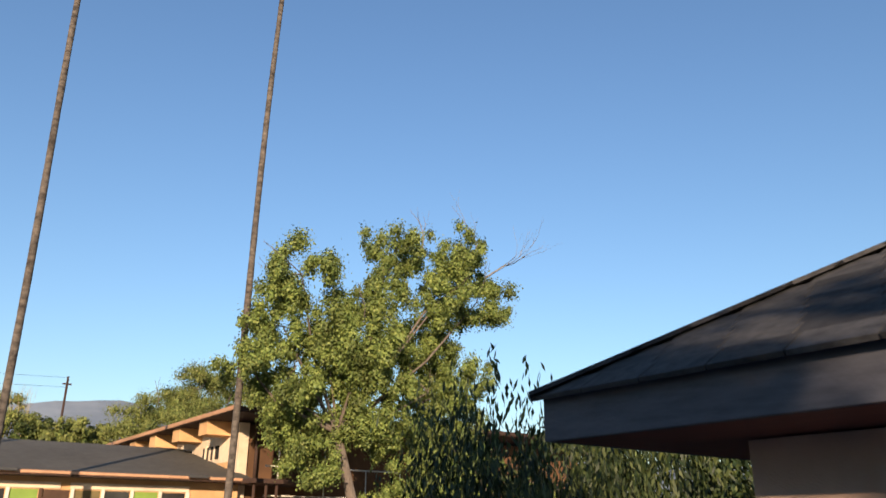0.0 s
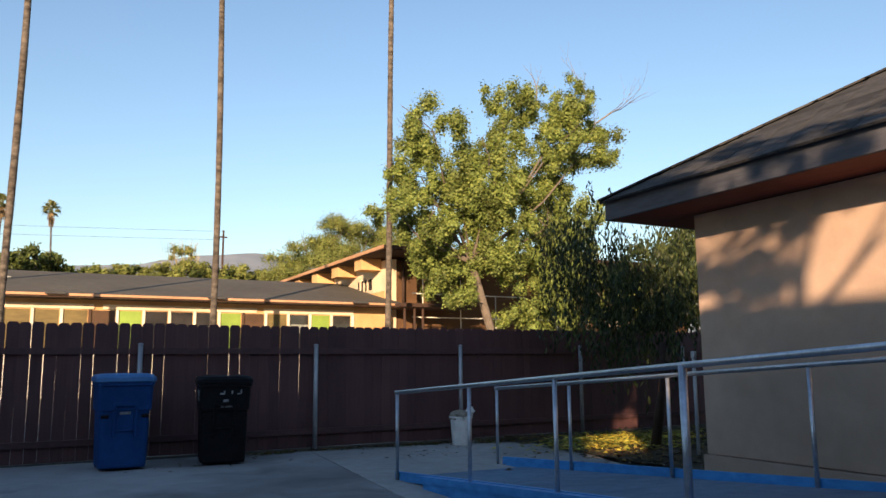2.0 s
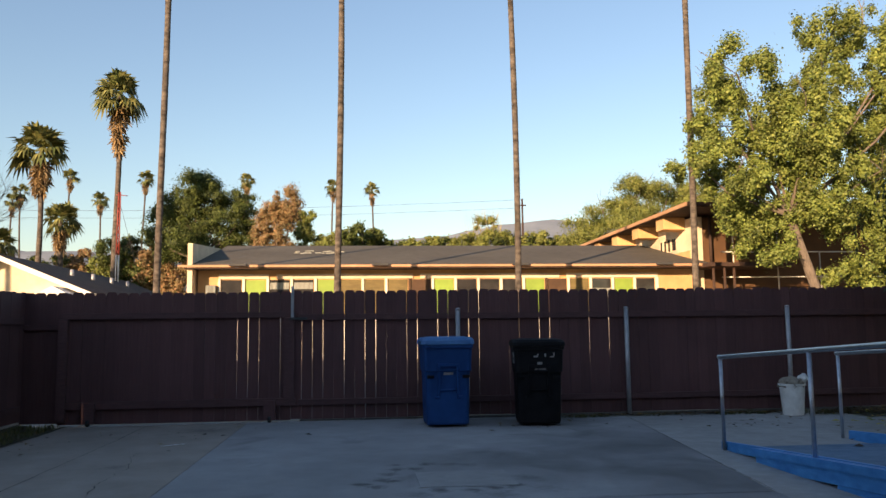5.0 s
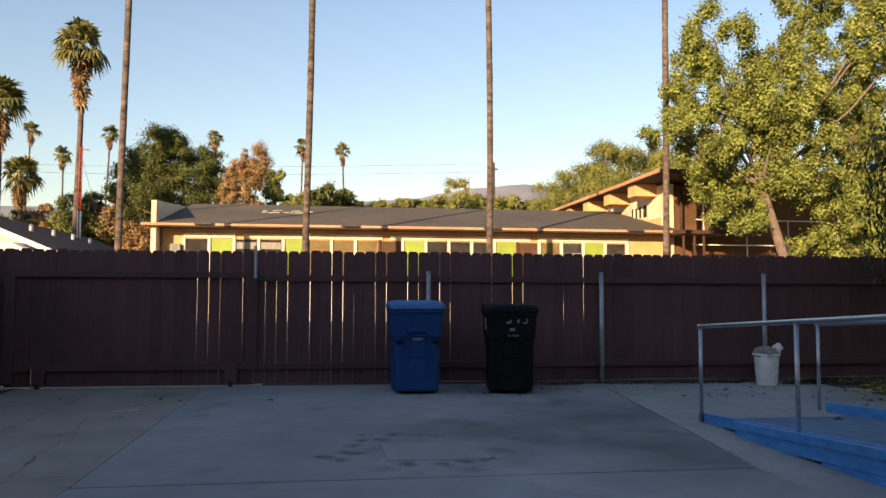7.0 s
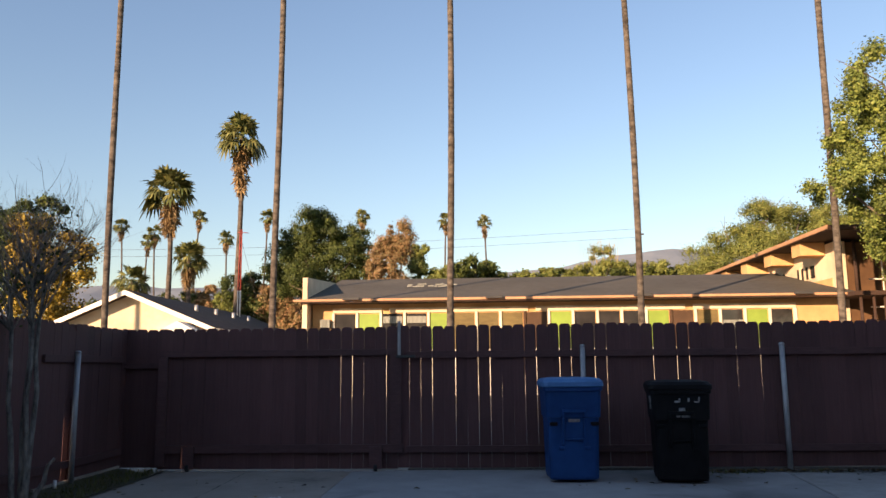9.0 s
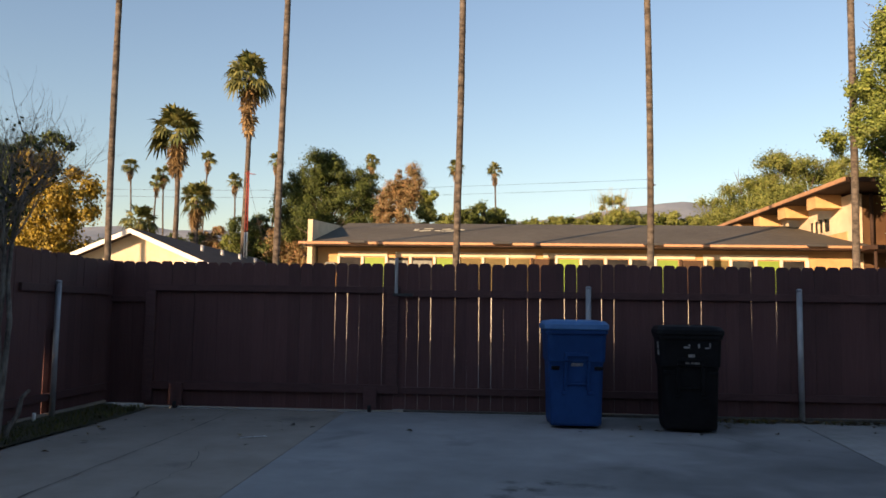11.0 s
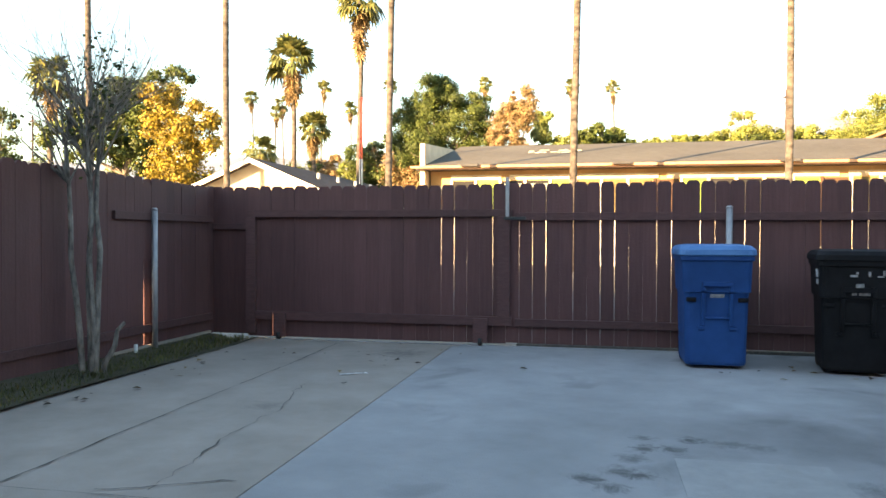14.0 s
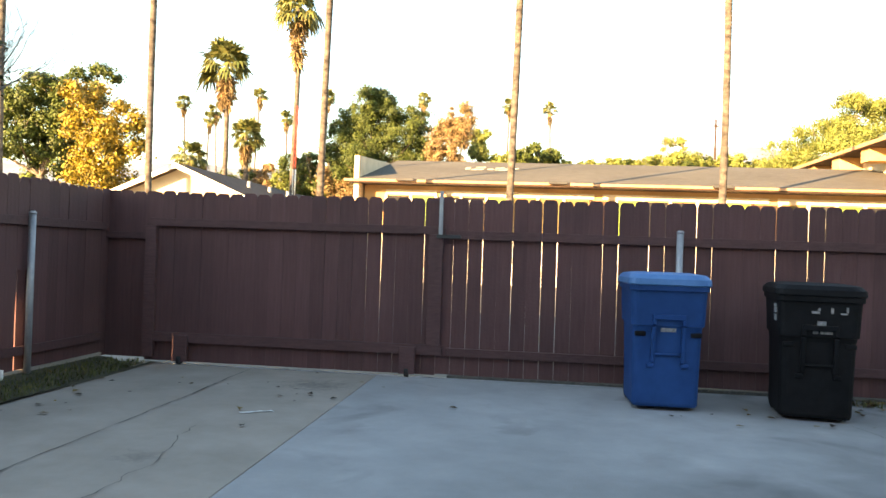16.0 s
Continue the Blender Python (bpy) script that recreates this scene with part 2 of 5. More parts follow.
# leaf colours lowered to carry the shade the weeping tree stands in
M_LEAF_D = leafy("weeping_leaves", (0.012, 0.024, 0.007), (0.03, 0.046, 0.012), (0.085, 0.10, 0.028))
M_LEAF_P = leafy("pine_needles", (0.036, 0.058, 0.014), (0.062, 0.088, 0.02), (0.105, 0.128, 0.03))
M_LEAF_O = leafy("autumn_leaves", (0.17, 0.14, 0.06), (0.31, 0.17, 0.085), (0.23, 0.22, 0.1))
M_LEAF_Y = leafy("yellow_leaves", (0.1, 0.08, 0.014), (0.25, 0.172, 0.022), (0.36, 0.265, 0.04))
M_LEAF_F = leafy("far_leaves", (0.11, 0.145, 0.035), (0.16, 0.185, 0.045), (0.23, 0.235, 0.065))
M_FROND = leafy("palm_fronds", (0.0468, 0.0663, 0.0195), (0.117, 0.129, 0.039), (0.211, 0.203, 0.0702))
M_SKIRT = leafy("dead_fronds", (0.125, 0.078, 0.0351), (0.234, 0.156, 0.0702), (0.328, 0.234, 0.117))
# distance haze is mixed into the hill colour
M_HILL = surface("haze_tinted_hills", (0.115, 0.148, 0.195), (0.18, 0.212, 0.25), (0.008, 0.008, 0.02), 1.0, 0.0, 0.05, large=0.003)
M_REDPOLE = surface("red_mast", (0.24, 0.04, 0.03), (0.32, 0.07, 0.05), (2, 2, 2), 0.6)
M_WIRE = surface("wire_black", (0.03, 0.03, 0.03), (0.05, 0.05, 0.05), (2, 2, 2), 0.7)


# ---- mesh helpers ----
FAR_FROM, FAR_BY = Vector((-0.64, -9.5, 1.2)), 1.35
FAR = Matrix.Translation(FAR_FROM) @ Matrix.Scale(FAR_BY, 4) @ Matrix.Translation(-FAR_FROM)


def stand_far(ob):
    """What lies past the lane was laid out at a smaller plan: set it out at its full distance and size."""
    ob.matrix_basis = FAR @ ob.matrix_basis
    return ob


def part(name, bm, material, parent, label=""):
    me = bpy.data.meshes.new(name)
    bm.to_mesh(me)
    bm.free()
    me.materials.append(material)
    ob = new(name, me)
    ob.parent = parent
    if label:
        ob["label"] = label
    return ob


def solid(name, bm, material, label, category="", kind="", group=""):
    ob = part(name, bm, material, None)
    return tagged(ob, label, category, group, kind)


def thing(name, label, category, m=None, kind="", group=""):
    ob = new(name)
    if m is not None:
        ob.matrix_basis = m
    return tagged(ob, label, category, group, kind)


def box(bm, x0, x1, y0, y1, z0, z1, bevel=0.0, m=None):
    r = bmesh.ops.create_cube(bm, size=1.0)
    vs = r["verts"]
    for v in vs:
        v.co = Vector((x0 + (v.co.x + 0.5) * (x1 - x0), y0 + (v.co.y + 0.5) * (y1 - y0), z0 + (v.co.z + 0.5) * (z1 - z0)))
    if bevel > 0:
        es = list({e for v in vs for e in v.link_edges})
        r2 = bmesh.ops.bevel(bm, geom=es, offset=bevel, segments=2, affect='EDGES', profile=0.6)
        vs = list({v for f in r2["faces"] for v in f.verts})
    if m is not None:
        bmesh.ops.transform(bm, matrix=m, verts=vs)
    return bm


def boxed(x0, x1, y0, y1, z0, z1, bevel=0.0, m=None):
    return box(bmesh.new(), x0, x1, y0, y1, z0, z1, bevel, m)


def tube(bm, pts, radii, n=8, cap=True):
    """A tube through points, its radius at each."""
    rings = []
    for i, p in enumerate(pts):
        a = Vector(pts[max(i - 1, 0)])
        b = Vector(pts[min(i + 1, len(pts) - 1)])
        d = (b - a).normalized()
        u = d.orthogonal().normalized() if abs(d.z) > 0.99 else d.cross(Vector((0, 0, 1))).normalized()
        w = d.cross(u)
        rings.append([bm.verts.new(Vector(p) + (u * math.cos(2 * math.pi * k / n) + w * math.sin(2 * math.pi * k / n)) * radii[i]) for k in range(n)])
    for a, b in zip(rings, rings[1:]):
        for k in range(n):
            f = bm.faces.new((a[k], a[(k + 1) % n], b[(k + 1) % n], b[k]))
            f.smooth = True
    if cap:
        bm.faces.new(rings[0][::-1])
        bm.faces.new(rings[-1])
    return bm


def loft(bm, rings, cap=True):
    """Faces between rings of points of one length."""
    vs = [[bm.verts.new(p) for p in ring] for ring in rings]
    n = len(vs[0])
    for a, b in zip(vs, vs[1:]):
        for k in range(n):
            bm.faces.new((a[k], a[(k + 1) % n], b[(k + 1) % n], b[k]))
    if cap:
        bm.faces.new(vs[0][::-1])
        bm.faces.new(vs[-1])
    return bm


def roundrect(w, d, z, r, cx=0.0, cy=0.0, n=4):
    pts = []
    for sx, sy, a0 in ((1, 1, 0), (-1, 1, 90), (-1, -1, 180), (1, -1, 270)):
        for k in range(n + 1):
            a = radians(a0 + 90 * k / n)
            pts.append((cx + sx * (w / 2 - r) + r * math.cos(a), cy + sy * (d / 2 - r) + r * math.sin(a), z))
    return pts


def mesh_of(name, verts, faces, material, parent, label=""):
    me = bpy.data.meshes.new(name)
    me.from_pydata(verts, [], faces)
    me.materials.append(material)
    ob = new(name, me)
    ob.parent = parent
    if label:
        ob["label"] = label
    return ob


def leaf_cloud(name, blobs, count, size, material, parent, seed, y0=None, flat=0.0, droop=0.0, clumps=14, spread=0.33, label="", tall=0.8):
    """Leaves in clumps over ellipsoids (x, y, z, rx, ry, rz): each leaf is a small folded rhombus."""
    rng = np.random.default_rng(seed)
    b = np.array(blobs, float)
    w = (b[:, 3] * b[:, 4] + b[:, 4] * b[:, 5] + b[:, 3] * b[:, 5])
    w /= w.sum()
    cl, rad = [], []
    for i, q in enumerate(b):
        k = max(5, int(clumps * len(b) * w[i]))
        d = rng.normal(size=(k, 3))
        d /= np.linalg.norm(d, axis=1)[:, None]
        cl.append(q[:3] + d * (rng.uniform(0.25, 1.0, (k, 1)) ** 0.5) * q[3:6] * rng.uniform(0.82, 1.12, (k, 1)))
        rad.append(np.full(k, q[3:6].mean() * spread) * rng.uniform(0.6, 1.4, k))
    cl, rad = np.vstack(cl), np.concatenate(rad)
    idx = rng.choice(len(cl), count, p=rad ** 1.6 / (rad ** 1.6).sum())
    out = rng.normal(size=(count, 3))
    out /= np.linalg.norm(out, axis=1)[:, None]
    c = cl[idx] + out * (rad[idx] * np.where(rng.uniform(0, 1, count) < 0.18, 1.7, 1.14) * rng.uniform(0.02, 1, count) ** 0.6 * rng.uniform(0.75, 1.2, count))[:, None] * np.array([1, 1, tall])
    a = rng.normal(size=(count, 3))
    if droop == 0:
        face = out + rng.normal(size=(count, 3)) * 0.38 + np.array([0, 0, 0.25])
        face /= np.linalg.norm(face, axis=1)[:, None]
        a = np.cross(a, face)
    a[:, 2] = a[:, 2] * (1 - flat) - droop
    a /= np.linalg.norm(a, axis=1)[:, None]
    o = rng.normal(size=(count, 3)) if droop else face
    s = np.cross(a, o)
    s /= np.linalg.norm(s, axis=1)[:, None]
    nrm = np.cross(a, s)
    L = size * rng.uniform(0.6, 1.3, (count, 1))
    W = L * rng.uniform(0.3, 0.5, (count, 1)) * (0.55 if droop else 1.0)
    v = np.stack([c - a * L * 0.5, c + s * W + nrm * L * 0.12, c + a * L * 0.5, c - s * W + nrm * L * 0.12], 1).reshape(-1, 3)
    f = np.arange(count * 4).reshape(-1, 4)
    return mesh_of(name, v.tolist(), f.tolist(), material, parent, label)


def limb(bm, rng, p, d, length, r, depth, spread=0.6, rise=0.15, n=5):
    """A tapering limb that forks down to twigs."""
    pts, rad = [Vector(p)], [r]
    d = Vector(d).normalized()
    steps = 3
    for k in range(steps):
        d = (d + Vector((rng.uniform(-1, 1), rng.uniform(-1, 1), rng.uniform(-1, 1))) * 0.16 + Vector((0, 0, rise * 0.3))).normalized()
        pts.append(pts[-1] + d * length / steps)
        rad.append(r * (1 - 0.45 * (k + 1) / steps))
    tube(bm, pts, rad, n, cap=False)
    if depth <= 0:
        return
    for k in range(rng.choice((2, 2, 3))):
        side = Vector((rng.uniform(-1, 1), rng.uniform(-1, 1), rng.uniform(-0.3, 1) * 0.6))
        start = pts[-1] if k == 0 else pts[rng.choice((2, 3))]
        limb(bm, rng, start, (d + side * spread), length * rng.uniform(0.6, 0.85), rad[-1] * (0.9 if k == 0 else 0.7), depth - 1, spread, rise, max(3, n - 1))


# ---- ground and yard ----
bm = bmesh.new()
bmesh.ops.create_grid(bm, x_segments=4, y_segments=4, size=2600)
bmesh.ops.translate(bm, verts=bm.verts, vec=(0, 0, -0.05))
solid("ground", bm, M_GROUND, "dry grey earth and asphalt ground", "ground", "structure")


def slab(name, outline, material, label):
    """A concrete slab from a plan outline, its top at z = 0 with softened arris."""
    b = bmesh.new()
    n = len(outline)
    c = Vector((sum(p[0] for p in outline) / n, sum(p[1] for p in outline) / n, 0))
    def shrink(d, z):
        out = []
        for p in outline:
            v = Vector((p[0], p[1], 0)) - c
            out.append(tuple((c + v - v.normalized() * d).to_tuple()[:2]) + (z,))
        return out
    loft(b, [shrink(0, -0.12), shrink(0, -0.006), shrink(0.008, 0.0)])
    return solid(name, b, material, label, "concrete slab", "structure")


slab("pavement_main", [(-2.3005, -5.297), (2.30, -5.297), (2.60, -3.0), (2.945, 0.04), (-2.3005, 0.04)], M_CONC, "pale grey concrete yard slab with dark oil stains")
slab("pavement_south", [(-2.3005, -22), (2.30, -22), (2.30, -5.31), (-2.3005, -5.31)], M_CONC, "pale grey concrete yard slab")
slab("pavement_old", [(-4.62, -22), (-2.3025, -22), (-2.3025, 0.04), (-4.75, 0.04)], M_CONC_L, "older brownish concrete strip beside the grass bed")
slab("pavement_walk", [(2.303, -22), (5.18, -22), (5.18, -5.3), (6.1, -2.4), (6.3, 0.04), (2.948, 0.04), (2.603, -3.0), (2.303, -5.3)], M_CONC_P, "light concrete walkway beside the ramp")
bm = boxed(-0.28, 0.50, -4.76, -4.10, -0.01, 0.004, 0.003)
for v in bm.verts:
    v.co.x += 0.02 * noise.noise(v.co * 7)
    v.co.y += 0.02 * noise.noise(v.co * 5 + Vector((3, 0, 0)))
solid("concrete_repair", bm, surface("repair_mortar", (0.262, 0.26, 0.25), (0.33, 0.326, 0.312), (5, 5, 5), 0.9, 0.3, 90.0), "square light patch of repaired concrete", "concrete patch", "structure")

def crack(name, a, b, width, wob, seed, label, material=None):
    """A ragged ribbon: dirt in a joint or crack, or another narrow mark."""
    rng = random.Random(seed)
    n = max(8, int((Vector(b) - Vector(a)).length / 0.07))
    d = (Vector(b) - Vector(a)).normalized()
    s = Vector((-d.y, d.x, 0))
    vs, off = [], 0.0
    for i in range(n + 1):
        off = off * 0.85 + rng.uniform(-wob, wob)
        w = width * (rng.uniform(0.2, 1.0) if rng.random() < 0.85 else rng.uniform(1.0, 1.9))
        p = Vector(a).lerp(Vector(b), i / n) + s * off
        vs += [(p + s * w).to_tuple(), (p - s * w).to_tuple()]
    ob = mesh_of(name, vs, [(2 * i, 2 * i + 1, 2 * i + 3, 2 * i + 2) for i in range(n)], material or M_CRACK, None)
    ob.location.z = 0.0065
    return tagged(ob, label, "crack", "", "structure")


crack("pavement_crack", (-3.57, -0.12, 0), (-3.5, -5.6, 0), 0.0055, 0.006, 3, "dirt-filled joint in the old concrete")
crack("pavement_crack", (-3.0, -2.6, 0), (-2.75, -5.2, 0), 0.004, 0.03, 4, "thin wandering crack in the old concrete")
crack("pavement_joint", (-4.6, -5.3, 0), (2.3, -5.3, 0), 0.0028, 0.003, 5, "straight dark joint across the slab")
crack("pavement_joint", (2.94, -0.12, 0), (2.31, -5.3, 0), 0.004, 0.002, 7, "dark slab edge joint beside the walkway")
crack("pavement_crack", (-0.3, -4.79, 0), (0.55, -4.80, 0), 0.007, 0.02, 8, "broken dirty edge of the repair patch")
crack("pavement_crack", (1.72, -1.3, 0), (2.0, -2.35, 0), 0.004, 0.006, 14, "short straight crack in the slab")
# dark ribbon along the gate foot, in the crack colour
crack("gate_line", (-4.75, -0.03, 0), (-1.62, -0.03, 0), 0.014, 0.004, 15, "dark line along the foot of the gate")
crack("pavement_crack", (-3.0, -5.25, 0), (-2.4, -5.0, 0), 0.005, 0.02, 10, "broken crack beside the slab joint")

crack("paint_scuff", (-2.9, -2.12, 0), (-2.7, -1.98, 0), 0.03, 0.012, 12, "worn white paint scuff on the old concrete", M_WHITE)

# grass bed by the west fence, and the east bed
bm = bmesh.new()
bmesh.ops.create_grid(bm, x_segments=6, y_segments=60, size=0.5)
for v in bm.verts:
    v.co = Vector((-5.02 + v.co.x * 0.78 + (0.04 * noise.noise(Vector((v.co.y * 60, 0, 0))) if v.co.x > 0.4 else 0), -7.0 + v.co.y * 13.9, 0.012 + 0.03 * noise.noise(v.co * 9)))
    v.co.z += 0.05 * max(0, -(v.co.x + 5.0) * 2)
solid("grass_bed", bm, M_SOIL, "narrow dark soil bed along the fence", "soil", "structure")
bm = bmesh.new()
bmesh.ops.create_grid(bm, x_segments=20, y_segments=20, size=0.5)
for v in bm.verts:
    v.co = Vector((9.6 + v.co.x * 7.2, -2.75 + v.co.y * 5.4, 0.01 + 0.05 * noise.noise(v.co * 6)))
solid("east_bed", bm, M_SOIL, "dark planting bed under the weeping tree", "soil", "structure")


def scatter(name, spots, count, size, material, seed, label, category, up=False, z=0.012):
    """Small leaves or blades strewn over (x, y, rx, ry) spots."""
    rng = np.random.default_rng(seed)
    s = np.array(spots, float)
    w = s[:, 2] * s[:, 3]
    i = rng.choice(len(s), count, p=w / w.sum())
    q = rng.uniform(-1, 1, (count, 2)) if up else rng.normal(size=(count, 2)) * 0.5
    x, y = s[i, 0] + q[:, 0] * s[i, 2], s[i, 1] + q[:, 1] * s[i, 3]
    a = rng.uniform(0, 2 * np.pi, count)
    L = size * rng.uniform(0.5, 1.4, count)
    W = L * (0.12 if up else 0.4)
    dx, dy = np.cos(a), np.sin(a)
    zz = np.full(count, z)
    if up:
        v = np.stack([np.stack([x - dy * W, y + dx * W, zz], 1), np.stack([x + dy * W, y - dx * W, zz], 1), np.stack([x + dx * L * 0.6, y + dy * L * 0.6, zz + L], 1)], 1).reshape(-1, 3)
        f = np.arange(count * 3).reshape(-1, 3)
    else:
        t = rng.uniform(0.0, 0.35, count) * L
        v = np.stack([np.stack([x - dx * L / 2, y - dy * L / 2, zz], 1), np.stack([x - dy * W, y + dx * W, zz + t], 1), np.stack([x + dx * L / 2, y + dy * L / 2, zz + t * 0.3], 1), np.stack([x + dy * W, y - dx * W, zz + t * 0.6], 1)], 1).reshape(-1, 3)
        f = np.arange(count * 4).reshape(-1, 4)
    return tagged(mesh_of(name, v.tolist(), f.tolist(), material, None), label, category, "", "stuff")


scatter("grass", [(-5.0, -7, 0.36, 6.9)], 14000, 0.035, M_GRASS, 1, "short dark grass in the fence bed", "grass", True, 0.02)
scatter("fallen_leaves", [(3.9, -1.5, 0.7, 0.5), (-4.5, -3, 0.5, 3), (-3.2, -1.2, 1.2, 1), (3.2, -0.45, 1.6, 0.3), (2.2, -0.6, 0.6, 0.35), (4.2, -1.2, 1, 0.8), (-4.8, -6, 0.6, 3), (1.2, -1.2, 1.8, 0.4)], 170, 0.055, M_LITTER, 2, "scattered dry brown leaves on the concrete", "leaves")
scatter("yellow_leaves", [(7.0, -2.0, 1.2, 0.9), (8.0, -1.4, 1.3, 0.8)], 3600, 0.075, M_GOLD, 3, "yellow and green fallen leaves in the bed", "leaves", False, 0.05)
scatter("bed_litter", [(9.5, -2.5, 3.0, 2.2), (6.6, -0.6, 1.0, 0.4), (6.4, -3.7, 1.0, 1.2)], 4600, 0.08, M_LITTER, 4, "brown leaf litter in the bed", "leaves", False, 0.05)
scatter("weeds", [(4.55, -0.32, 0.35, 0.1), (5.9, -0.45, 0.5, 0.2), (2.3, -0.3, 0.35, 0.08), (3.4, -0.25, 0.3, 0.07)], 700, 0.045, M_GRASS, 6, "small green weeds along the fence foot", "weeds", True, 0.0)
scatter("fence_litter", [(2.6, -0.22, 0.9, 0.12), (4.4, -0.25, 1.3, 0.12), (6.0, -0.4, 0.7, 0.25)], 900, 0.06, M_LITTER, 5, "leaf litter gathered at the foot of the fence", "leaves")

# ---- ramp ----
RX0, RX1, RY0, RY1 = 2.9, 4.48, -3.35, -10.4


def ramp_z(y):
    return 0.04 + max(0.0, min(RY0 - y, RY0 - RY1)) * 0.066


ramp = thing("wheelchair_ramp", "blue-painted wooden wheelchair ramp with steel handrails", "ramp")
b = bmesh.new()
loft(b, [[(RX0, RY0, 0.0), (RX1, RY0, 0.0), (RX1, RY0, 0.02), (RX0, RY0, 0.02)], [(RX0, RY1, 0.0), (RX1, RY1, 0.0), (RX1, RY1, ramp_z(RY1) + 0.01), (RX0, RY1, ramp_z(RY1) + 0.01)], [(RX0, -10.5, 0.0), (RX1, -10.5, 0.0), (RX1, -10.5, ramp_z(RY1) + 0.01), (RX0, -10.5, ramp_z(RY1) + 0.01)]])
part("deck", b, M_RAMP_DECK, ramp, "grey-blue gritty ramp deck")


def sloped_board(x0, x1, ya, yb, lo, hi):
    ys = [ya, yb] if yb >= RY1 else [ya, RY1, yb]
    rings = [[(x0, y, ramp_z(y) + lo), (x1, y, ramp_z(y) + lo), (x1, y, ramp_z(y) + hi), (x0, y, ramp_z(y) + hi)] for y in ys]
    return loft(bmesh.new(), rings)


part("kerb_board", sloped_board(RX0 - 0.04, RX0 + 0.002, RY0 + 0.05, -10.5, -0.06, 0.035), M_RAMP_BLUE, ramp)
part("kerb_board", sloped_board(RX1 - 0.002, RX1 + 0.04, RY0 + 0.45, -10.5, -0.06, 0.05), M_RAMP_BLUE, ramp)
part("side_board", sloped_board(RX0 - 0.115, RX0 - 0.042, -4.05, -10.4, -0.035, 0.03), M_RAMP_BLUE, ramp, "blue top rail of the ramp side")
for k, (y0, lo, hi) in enumerate(((-4.1, -0.14, -0.038), (-5.3, -0.245, -0.143), (-6.9, -0.35, -0.248), (-8.4, -0.455, -0.353))):
    part("side_board", sloped_board(RX0 - 0.1 + 0.004 * k, RX0 - 0.042, y0, -10.4, lo, hi), M_RAMP_BLUE, ramp)
for x, tops, thick in ((RX0 - 0.06, (-3.4, -4.97, -6.28, -7.6, -9.0, -10.35), 3), (RX1 - 0.02, (-2.82, -4.3, -5.78, -7.25, -8.75), 9)):
    for k, y in enumerate(tops):
        r = 0.027 if k == thick else 0.018
        zt = 0.87 + ramp_z(y)
        part("rail_post", tube(bmesh.new(), [(x, y, 0.0), (x, y, zt)], [r, r], 10), M_RAILS, ramp)
    pts = [(x, tops[0], 0.87 + ramp_z(tops[0])), (x, RY1, 0.87 + ramp_z(RY1)), (x, -10.5, 0.87 + ramp_z(RY1))]
    part("handrail", tube(bmesh.new(), pts, [0.021] * 3, 10), M_RAILS, ramp, "round steel handrail")
    part("rail_cap", tube(bmesh.new(), [(x, tops[0] + 0.03, pts[0][2]), (x, tops[0] - 0.02, pts[0][2])], [0.023, 0.023], 10), M_RAILS, ramp)

# ---- office building with hip roof ----
office = thing("office_building", "pinkish stucco single-storey building with a dark shingled hip roof", "building")
WX, WY = 5.29, -5.42
part("wall", boxed(WX, 15.0, -20.0, WY, 0.32, 2.71), M_STUCCO, office)
part("base_wall", boxed(WX - 0.03, 15.0, -20.0, WY + 0.03, -0.05, 0.31, 0.01), M_STUCCO_B, office, "slightly proud stucco base")
EX, EY, EZ = 4.69, -4.74, 2.75
part("soffit", boxed(EX + 0.04, 15.6, -20.6, EY - 0.04, EZ - 0.03, EZ), M_SOFFIT, office, "red-brown painted soffit")
part("fascia", boxed(EX, EX + 0.035, -20.6, EY, EZ - 0.03, EZ + 0.20, 0.004), M_FASCIA, office, "weathered grey fascia board")
part("fascia", boxed(EX + 0.036, 15.6, EY - 0.035, EY, EZ - 0.03, EZ + 0.20, 0.004), M_FASCIA, office, "weathered grey fascia board")
part("conduit", tube(bmesh.new(), [(5.23, WY + 0.06, 0.3), (5.23, WY + 0.06, 1.25)], [0.018, 0.018], 8), M_STEEL, office, "thin grey conduit")
part("meter_box", boxed(5.21, 5.25, WY + 0.034, WY + 0.08, 1.25, 1.32, 0.008), M_STEEL, office, "small pale utility box")
SL = 0.56
b = bmesh.new()
E0 = EZ + 0.2
apex = 5.2
pts = [(EX, EY, E0), (EX, -20.6, E0), (EX + 2 * apex, -20.6, E0), (EX + 2 * apex, EY, E0), (EX + apex, EY - apex, E0 + apex * SL), (EX + apex, -20.6 + apex, E0 + apex * SL)]
vs = [b.verts.new(p) for p in pts]
for f in ((0, 4, 5, 1), (0, 3, 4), (3, 2, 5, 4), (1, 5, 2), (0, 1, 2, 3)):
    b.faces.new([vs[i] for i in f])
bmesh.ops.recalc_face_normals(b, faces=b.faces)
part("roof_deck", b, M_SHINGLE, office)

# ---- bins ----


BIN_RINGS = [(0.52, 0.54, 0.035, 0.06), (0.54, 0.565, 0.06, 0.07), (0.565, 0.615, 0.66, 0.07), (0.575, 0.64, 0.70, 0.07), (0.60, 0.665, 0.705, 0.07), (0.62, 0.70, 0.99, 0.07), (0.65, 0.74, 0.995, 0.07), (0.65, 0.74, 1.035, 0.07)]


def bin_front(z):
    """How far the front of a bin's body stands out at height z."""
    for (w0, d0, z0, r0), (w1, d1, z1, r1) in zip(BIN_RINGS, BIN_RINGS[1:]):
        if z0 <= z <= z1:
            return -(d0 + (d1 - d0) * (z - z0) / (z1 - z0)) / 2
    return -0.37


